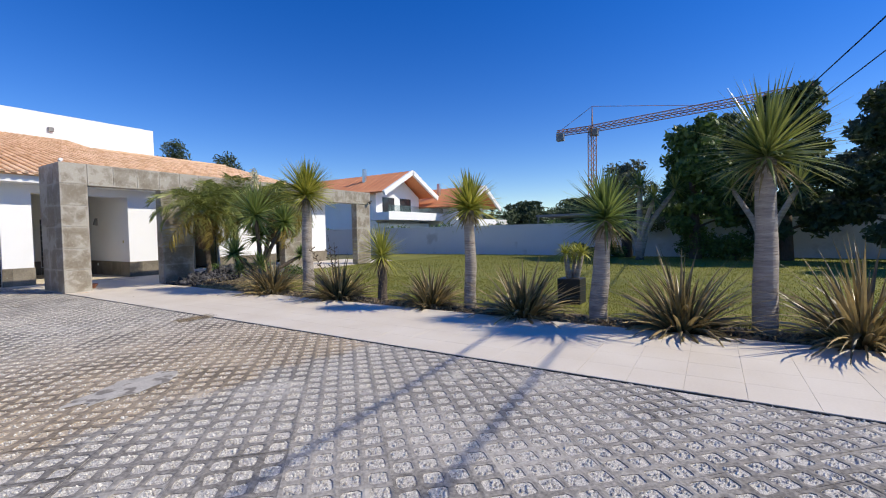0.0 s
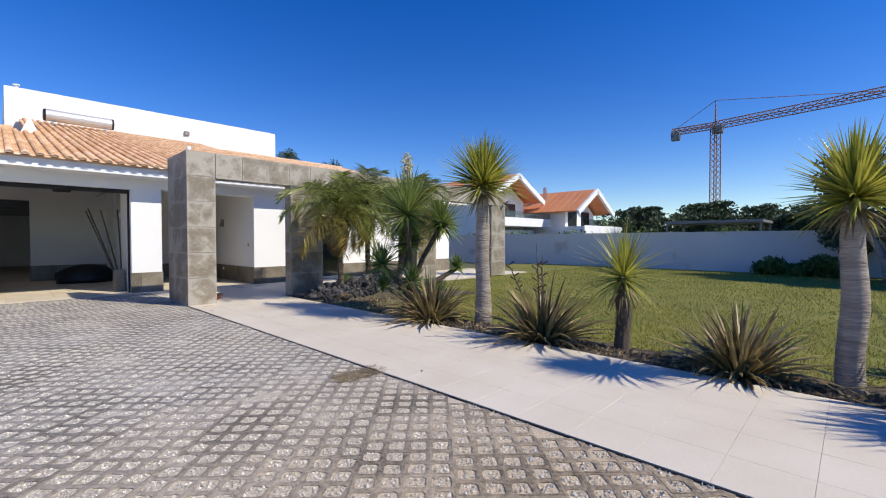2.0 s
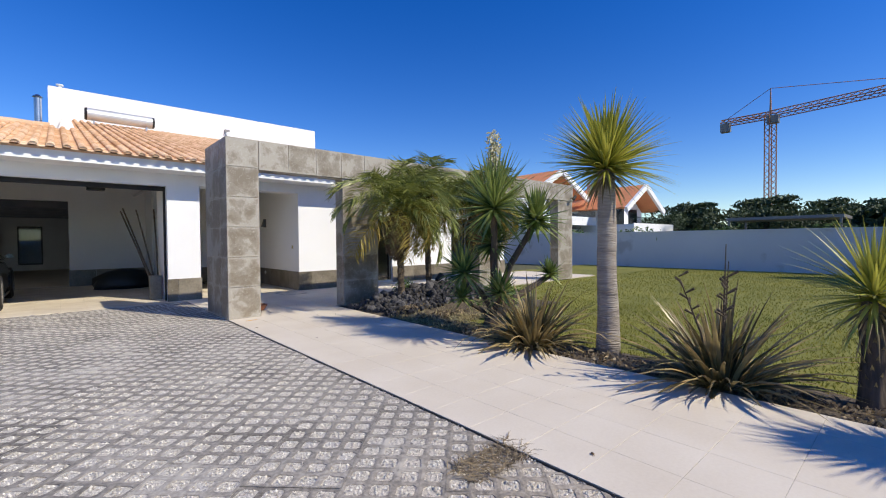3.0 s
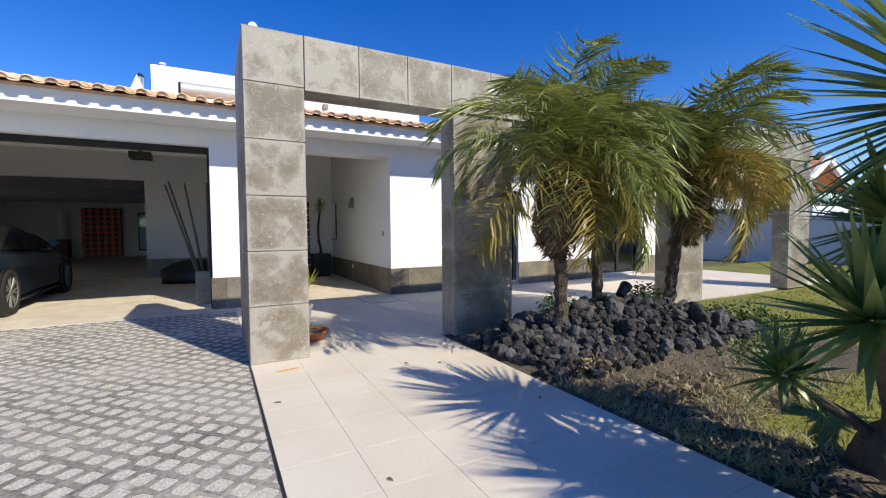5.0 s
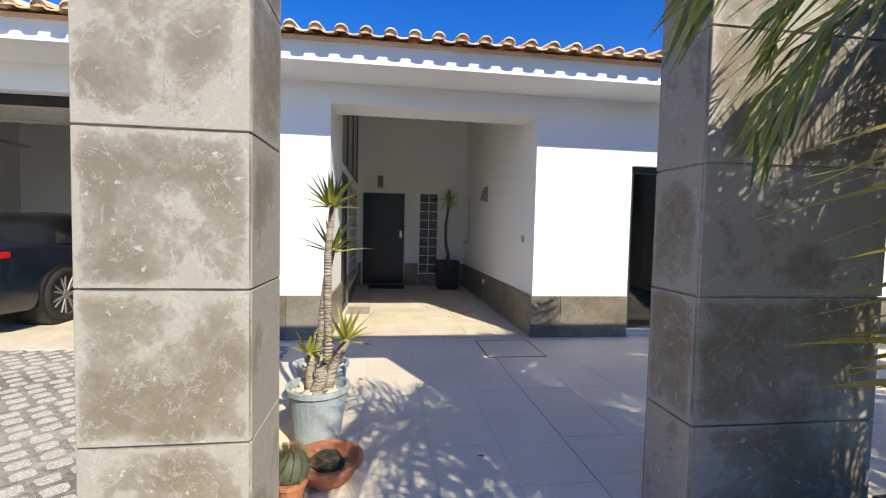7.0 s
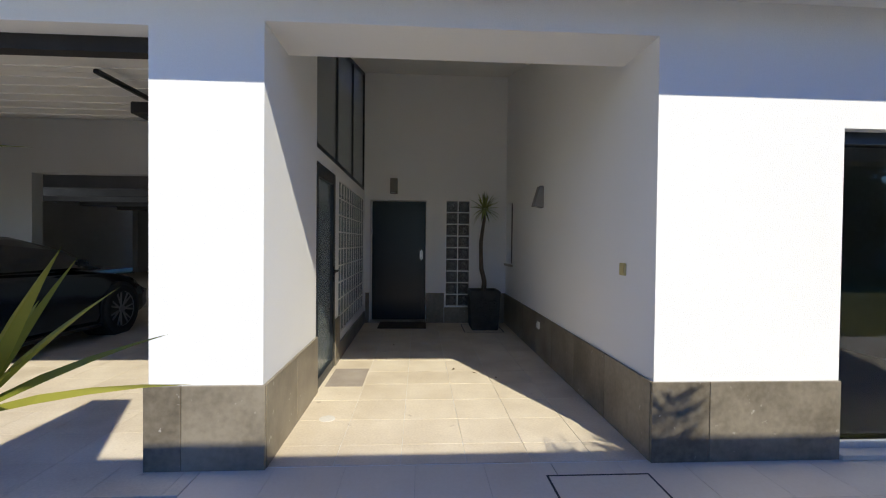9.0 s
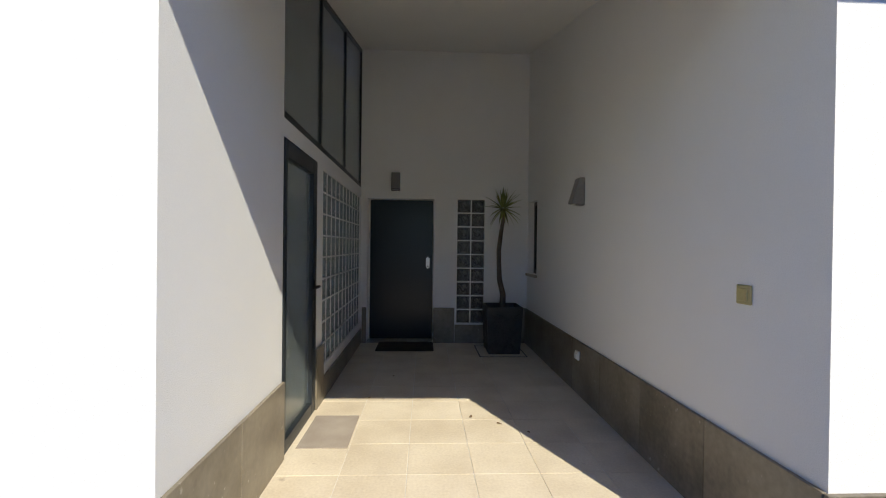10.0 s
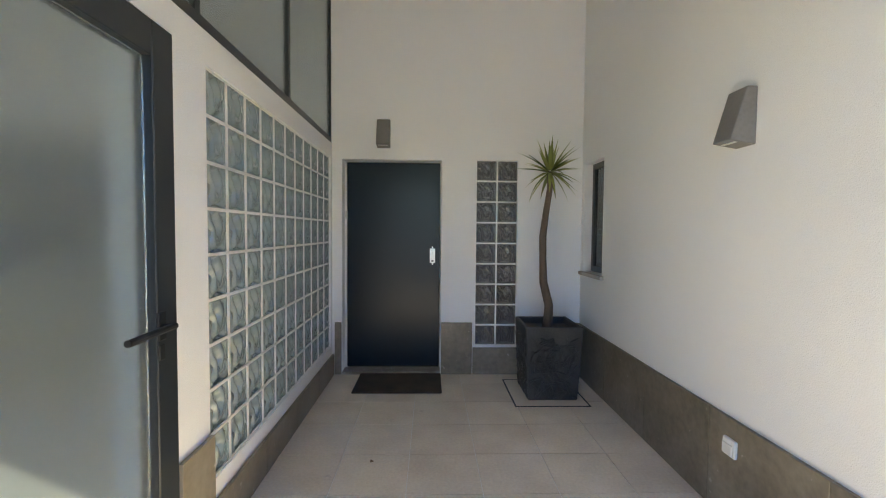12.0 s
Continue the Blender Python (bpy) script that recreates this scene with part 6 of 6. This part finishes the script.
cr = thing("tower_crane", "tall rust-coloured tower crane with a lattice jib", "crane", (120, 7.6, 0))
bm = bmesh.new()
lattice(bm, (0, 0, 0), (0, 0, 30), 0.8, 22, 0.13)
part("mast", bm, CRANE, cr)
bm = bmesh.new()
lattice(bm, (0, 0, 29.8), (0, -48, 32), 0.7, 36, 0.12)
part("jib", bm, CRANE, cr)
bm = bmesh.new()
lattice(bm, (0, 0, 29.8), (0, 10, 29.8), 0.6, 8, 0.13)
tube(bm, (0, 0, 30), (0, 0, 36), 0.25, 0.1, 6)
tube(bm, (0, 0, 36), (0, 9.5, 30.2), 0.07, n=4)
tube(bm, (0, 0, 36), (0, -30, 31.2), 0.07, n=4)
part("counter_jib", bm, CRANE, cr)
part("counterweight", boxes((-0.8, 0.8, 8, 10, 27.5, 29.6)), GREYMETAL, cr)
part("cab", boxes((-0.9, 0.9, -1.6, 0.6, 27.8, 29.6)), GREYMETAL, cr)

# overhead line: poles and cables whose shadows cross the driveway
for k, (x, y) in enumerate(((24, -23.4), (-24, -27.9))):
    up = thing("utility_pole", "wooden utility pole with a crossarm", "pole", (x, y, -0.14), "overhead line")
    bm = bmesh.new()
    tube(bm, (0, 0, 0), (0, 0, 8.2), 0.14, 0.1, 12)
    part("post", bm, WOOD, up)
    part("crossarm", boxes((-0.06, 0.06, -0.6, 0.6, 6.1, 6.22)), WOOD, up)
for off, dz in ((-0.45, 0.0), (0.45, 0.0)):
    cb = thing("overhead_cable", "dark overhead power cable", "cable", (0, 0, 0), "overhead line")
    bm = bmesh.new()
    limb(bm, [(24 - 48 * s, -23.4 - 4.5 * s + off, 6.15 - 1.2 * s * (1 - s)) for s in (k / 16 for k in range(17))], [0.018] * 17, 6)
    part("wire", bm, BLACK, cb)

# small marks on the ground
V, F = blades([((-1.9 + random.uniform(-0.3, 0.25), -14.3 + random.uniform(-0.12, 0.12), -0.01), random.uniform(0, 6.28), random.uniform(0.02, 0.45), random.uniform(0.05, 0.13), 0.008, 0.5) for _ in range(520)], segs=2)
stuff("weeds", raw("weeds", V, F, LITTER), "flat tuft of dry weeds at the path's edge", "weeds")
g = random.Random(6)
for k in range(16):
    lf = thing("fallen_leaf", "small dry brown leaf lying on the paving", "leaf", (g.uniform(-1.6, 0.2), g.uniform(-17, -5.2), 0.003) if k < 11 else (g.uniform(-1.0, 0.9), g.uniform(-3, -0.9), 0.003), "fallen leaves", g.uniform(0, 360))
    hang("blade", raw("blade", *blades([((0, 0, 0.002), 0, 0.15, g.uniform(0.03, 0.07), 0.022, 0.5)], segs=3), PALM_D), lf)


def smear(name, at, rx, ry, material, label, category, seed, turn=0.0):
    """A thin uneven patch on the ground."""
    t = thing(name, label, category, at, "", turn)
    bm = bmesh.new()
    n = 40
    top = [bm.verts.new((rx * (1 + 0.35 * noise.noise((math.cos(a) * 2, math.sin(a) * 2, seed))) * math.cos(a), ry * (1 + 0.45 * noise.noise((math.cos(a) * 3, math.sin(a) * 3, seed + 4))) * math.sin(a), 0.003)) for a in (k * math.tau / n for k in range(n))]
    low = [bm.verts.new((v.co.x * 1.01, v.co.y * 1.01, 0)) for v in top]
    bm.faces.new(top)
    for k in range(n):
        bm.faces.new((low[k], low[(k + 1) % n], top[(k + 1) % n], top[k]))
    part("patch", bm, material, t)


CEMENT = surf("dried_cement", (0.34, 0.31, 0.26), (0.60, 0.55, 0.475), 0.95, 9, 60, 0.5, 0.004, speck=((0.22, 0.195, 0.16), 7.5, 0.53))
ORANGE = surf("orange_spill", (0.62, 0.33, 0.08), (0.74, 0.50, 0.2), 0.8, 8, 60, 0.1)
smear("cement_patch", (-3.9, -16.98, -0.003), 0.44, 0.2, CEMENT, "pale dried cement smear on the pavers", "stain", 1, 12)
smear("orange_stain", (-1.45, -8.43, 0.0005), 0.10, 0.022, ORANGE, "small orange spill on the path before the pier", "stain", 3, 8)


# ---------------------------------------------------------------- tiles and stones of floors and walls
UNIT = {}


def unit_box(sx, sy, sz, bevel, material):
    key = (round(sx, 3), round(sy, 3), round(sz, 3), bevel, material.name)
    if key not in UNIT:
        bm = boxes((-sx / 2, sx / 2, -sy / 2, sy / 2, -sz / 2, sz / 2))
        if bevel:
            bmesh.ops.bevel(bm, geom=bm.edges[:], offset=min(bevel, sz / 3, sx / 3, sy / 3), segments=1, affect="EDGES")
        UNIT[key] = finish("piece", bm, material)
    return UNIT[key]


def piece(name, q, material, parent, bevel):
    x0, x1, y0, y1, z0, z1 = q
    ob = new(name, unit_box(x1 - x0, y1 - y0, z1 - z0, bevel, material))
    ob.parent = parent
    ob.matrix_basis = pose((x0 + x1) / 2, (y0 + y1) / 2, (z0 + z1) / 2)
    return ob


for row in PIECES:
    piece(*row)

rt = raw("roof_tile", *tile_verts(), CLAY, True)
for x, y in near_tiles[:330]:
    ob = new("roof_tile", rt)
    ob.parent = roof
    ob.matrix_basis = pose(x, y + random.uniform(-0.008, 0.008), random.uniform(0, 0.004), 0, 0, random.uniform(-0.6, 0.6))
if near_tiles[330:]:
    V, F = [], []
    for x, y in near_tiles[330:]:
        v, f = tile_verts(x, y)
        F += [tuple(a + len(V) for a in q) for q in f]
        V += v
    tagged(hang("tile_course", raw("tile_course", V, F, CLAY_I, True), roof), "", "", "", "stuff")


def lay(parent, x0, x1, y0, y1, first, limit=300, material=PAVE, gap=0.0011, step=TILE):
    """Square tiles from x0 and y1; those farther off than the limit are joined."""
    cells = []
    i = 0
    while x0 + i * step < x1 - 0.05:
        j = 0
        while y1 - j * step > y0 + 0.05:
            a, b = x0 + i * step + gap, min(x0 + (i + 1) * step, x1) - gap
            d, c = y1 - j * step - gap, max(y1 - (j + 1) * step, y0) + gap
            cells.append((a, b, c, d))
            j += 1
        i += 1
    cells.sort(key=lambda q: abs((q[2] + q[3]) / 2 - first))
    rest = bmesh.new()
    for n, (a, b, c, d) in enumerate(cells):
        if n < limit:
            ob = piece("tile", (a, b, c, d, -0.02, 0.0), material, parent, 0.0007)
            ob.rotation_euler = (random.uniform(-0.0012, 0.0012), random.uniform(-0.0012, 0.0012), 0)
        else:
            box(rest, a, b, c, d, -0.02, 0.0)
    if len(cells) > limit:
        tagged(part("tile_field", rest, material, parent), "", "", "", "stuff")
    else:
        rest.free()


lay(path_bed, -1.73, 0.37, -27, -4.655, -13, 300, step=0.42)
lay(patio_bed, 0.374, 10.9, -7.95, -4.655, -6, 230)
lay(porch_bed, -1.38, 1.02, -4.64, 0.13, -2, 100, PAVE_WARM, 0.0025)
lay(garage_bed, -9.2, -1.734, -4.92, 1.6, -4.9, 150, PAVE_WARM)

# grid pavers, laid at 45 degrees
C = 0.1414
HOLE = 0.052


def paver_mesh(nx=4, ny=3, seed=0):
    """A concrete grid stone with square holes; origin in its middle, top at 0."""
    g = np.random.default_rng(seed)
    V, F = [], []
    for i in range(nx):
        for j in range(ny):
            cx, cy = (i - nx / 2 + 0.5) * C, (j - ny / 2 + 0.5) * C
            k, h = len(V), C / 2
            ex = [0.0005 if i == 0 else 0, 0.0005 if i == nx - 1 else 0, 0.0005 if j == 0 else 0, 0.0005 if j == ny - 1 else 0]
            V += [(cx - h + ex[0], cy - h + ex[2], 0), (cx + h - ex[1], cy - h + ex[2], 0), (cx + h - ex[1], cy + h - ex[3], 0), (cx - h + ex[0], cy + h - ex[3], 0)]
            n = 8
            rim = []
            for sx, sy in ((1, 0.68), (0.68, 1), (-0.68, 1), (-1, 0.68), (-1, -0.68), (-0.68, -1), (0.68, -1), (1, -0.68)):
                s = HOLE * (1 + 0.05 * g.normal())
                rim.append((cx + s * sx, cy + s * sy))
            V += [(x, y, -0.002) for x, y in rim] + [(x, y, -0.03) for x, y in rim]
            # corners run from lower left round; rim points start on the right and run to the left
            for c0, (p0, p1) in ((0, (4, 5)), (1, (6, 7)), (2, (0, 1)), (3, (2, 3))):
                F.append((k + c0, k + 4 + p1, k + 4 + p0))
            for c0, c1, p0, p1 in ((0, 1, 5, 6), (1, 2, 7, 0), (2, 3, 1, 2), (3, 0, 3, 4)):
                F.append((k + c0, k + c1, k + 4 + p1, k + 4 + p0))
            for q in range(n):
                w = (q + 1) % n
                F.append((k + 4 + q, k + 4 + w, k + 12 + w, k + 12 + q))
    return V, F




def brown_band(m):
    """Older stones, stained by soil, across the middle of the driveway."""
    t = m.node_tree
    p = t.nodes["Principled BSDF"]
    geo, sep, n = t.nodes.new("ShaderNodeNewGeometry"), t.nodes.new("ShaderNodeSeparateXYZ"), t.nodes.new("ShaderNodeTexNoise")
    n.inputs["Scale"].default_value, n.inputs["Detail"].default_value = 2.5, 4
    t.links.new(geo.outputs["Position"], sep.inputs[0])
    t.links.new(geo.outputs["Position"], n.inputs["Vector"])
    add = t.nodes.new("ShaderNodeMath")
    add.operation = "ADD"
    t.links.new(sep.outputs[1], add.inputs[0])
    t.links.new(n.outputs["Fac"], add.inputs[1])
    ramps = []
    for lo, hi, a, b in ((-17.35, -17.1, 0, 1), (-16.0, -13.0, 1, 0)):
        r = t.nodes.new("ShaderNodeMapRange")
        for k, v in zip((1, 2, 3, 4), (lo, hi, a, b)):
            r.inputs[k].default_value = v
        t.links.new(add.outputs[0], r.inputs[0])
        ramps.append(r)
    mul = t.nodes.new("ShaderNodeMath")
    mul.operation = "MULTIPLY"
    t.links.new(ramps[0].outputs[0], mul.inputs[0])
    t.links.new(ramps[1].outputs[0], mul.inputs[1])
    mix = t.nodes.new("ShaderNodeMix")
    mix.data_type, mix.blend_type = "RGBA", "MULTIPLY"
    mix.inputs[7].default_value = (0.98, 0.86, 0.70, 1)
    old = p.inputs["Base Color"].links[0].from_socket
    t.links.new(mul.outputs[0], mix.inputs[0])
    t.links.new(old, mix.inputs[6])
    t.links.new(mix.outputs[2], p.inputs["Base Color"])


drive = tagged(new("driveway"), "driveway of weathered grey concrete grid pavers filled with gravel", "driveway", "", "structure")
kinds = [paver_mesh(seed=s) for s in range(4)]
shared = [raw("paver", v, f, CONCRETE) for v, f in kinds]
spots = []
R2 = math.sqrt(0.5)
for a in range(-60, 90):
    for b in range(-60, 90):
        u, v = a * 4 * C, b * 3 * C + (a % 2) * 1.5 * C
        x, y = -4.01 + (u + v) * R2, -19.59 + (v - u) * R2
        if -12.5 < x < -1.60 and -27 < y < -4.8:
            spots.append((math.hypot(x + 3.2, y + 17), x, y, len(spots) % 4))
spots.sort()
V, F = [], []
for n, (_, x, y, k) in enumerate(spots):
    tilt = pose(x, y, -0.008 + random.uniform(-0.0015, 0.0015), random.uniform(-0.25, 0.25), random.uniform(-0.25, 0.25), -45 + random.uniform(-0.4, 0.4))
    if n < 300:
        ob = hang("paver", shared[k], drive, m=tilt)
    else:
        o = len(V)
        V += [tilt @ Vector(q) for q in kinds[k][0]]
        F += [tuple(i + o for i in f) for f in kinds[k][1]]
CONCRETE_I = surf("paver_concrete_far", (0.125, 0.112, 0.093), (0.47, 0.43, 0.37), 0.88, 1.6, 38, 0.9, 0.008, mixup=0.48, speck=((0.52, 0.48, 0.41), 2.3, 0.62))
for m in (CONCRETE, CONCRETE_I, GRAVEL):
    brown_band(m)
tagged(hang("paver_field", raw("paver_field", V, F, CONCRETE_I), drive), "", "", "", "stuff")
# loose gravel in the holes
g = np.random.default_rng(8)
V, F = [], []
OCT = np.array([(1, 0, 0), (-1, 0, 0), (0, 1, 0), (0, -1, 0), (0, 0, 1), (0, 0, -1)], float)
OF = [(0, 2, 4), (2, 1, 4), (1, 3, 4), (3, 0, 4), (2, 0, 5), (1, 2, 5), (3, 1, 5), (0, 3, 5)]
for n, (_, x, y, k) in enumerate(spots[:330]):
    for i in range(4):
        for j in range(3):
            u, v = (i - 1.5) * C, (j - 1) * C
            for _ in range(13):
                du, dv = g.uniform(-0.041, 0.041, 2)
                px, py = x + (u + du + v + dv) * R2, y + (v + dv - u - du) * R2
                s = g.uniform(0.005, 0.0115)
                o = len(V)
                V += [tuple(q) for q in OCT * s * g.uniform(0.6, 1.2, (6, 1)) + (px, py, -0.011)]
                F += [tuple(a + o for a in f) for f in OF[:4]]
STONE = surf("gravel_stone", (0.40, 0.36, 0.30), (0.82, 0.76, 0.66), 0.9, 30, 80, 0.2, rand=0.6, island=True)
tagged(new("gravel", raw("gravel", V, F, STONE)), "pale loose gravel in the paver holes", "gravel", "", "stuff")
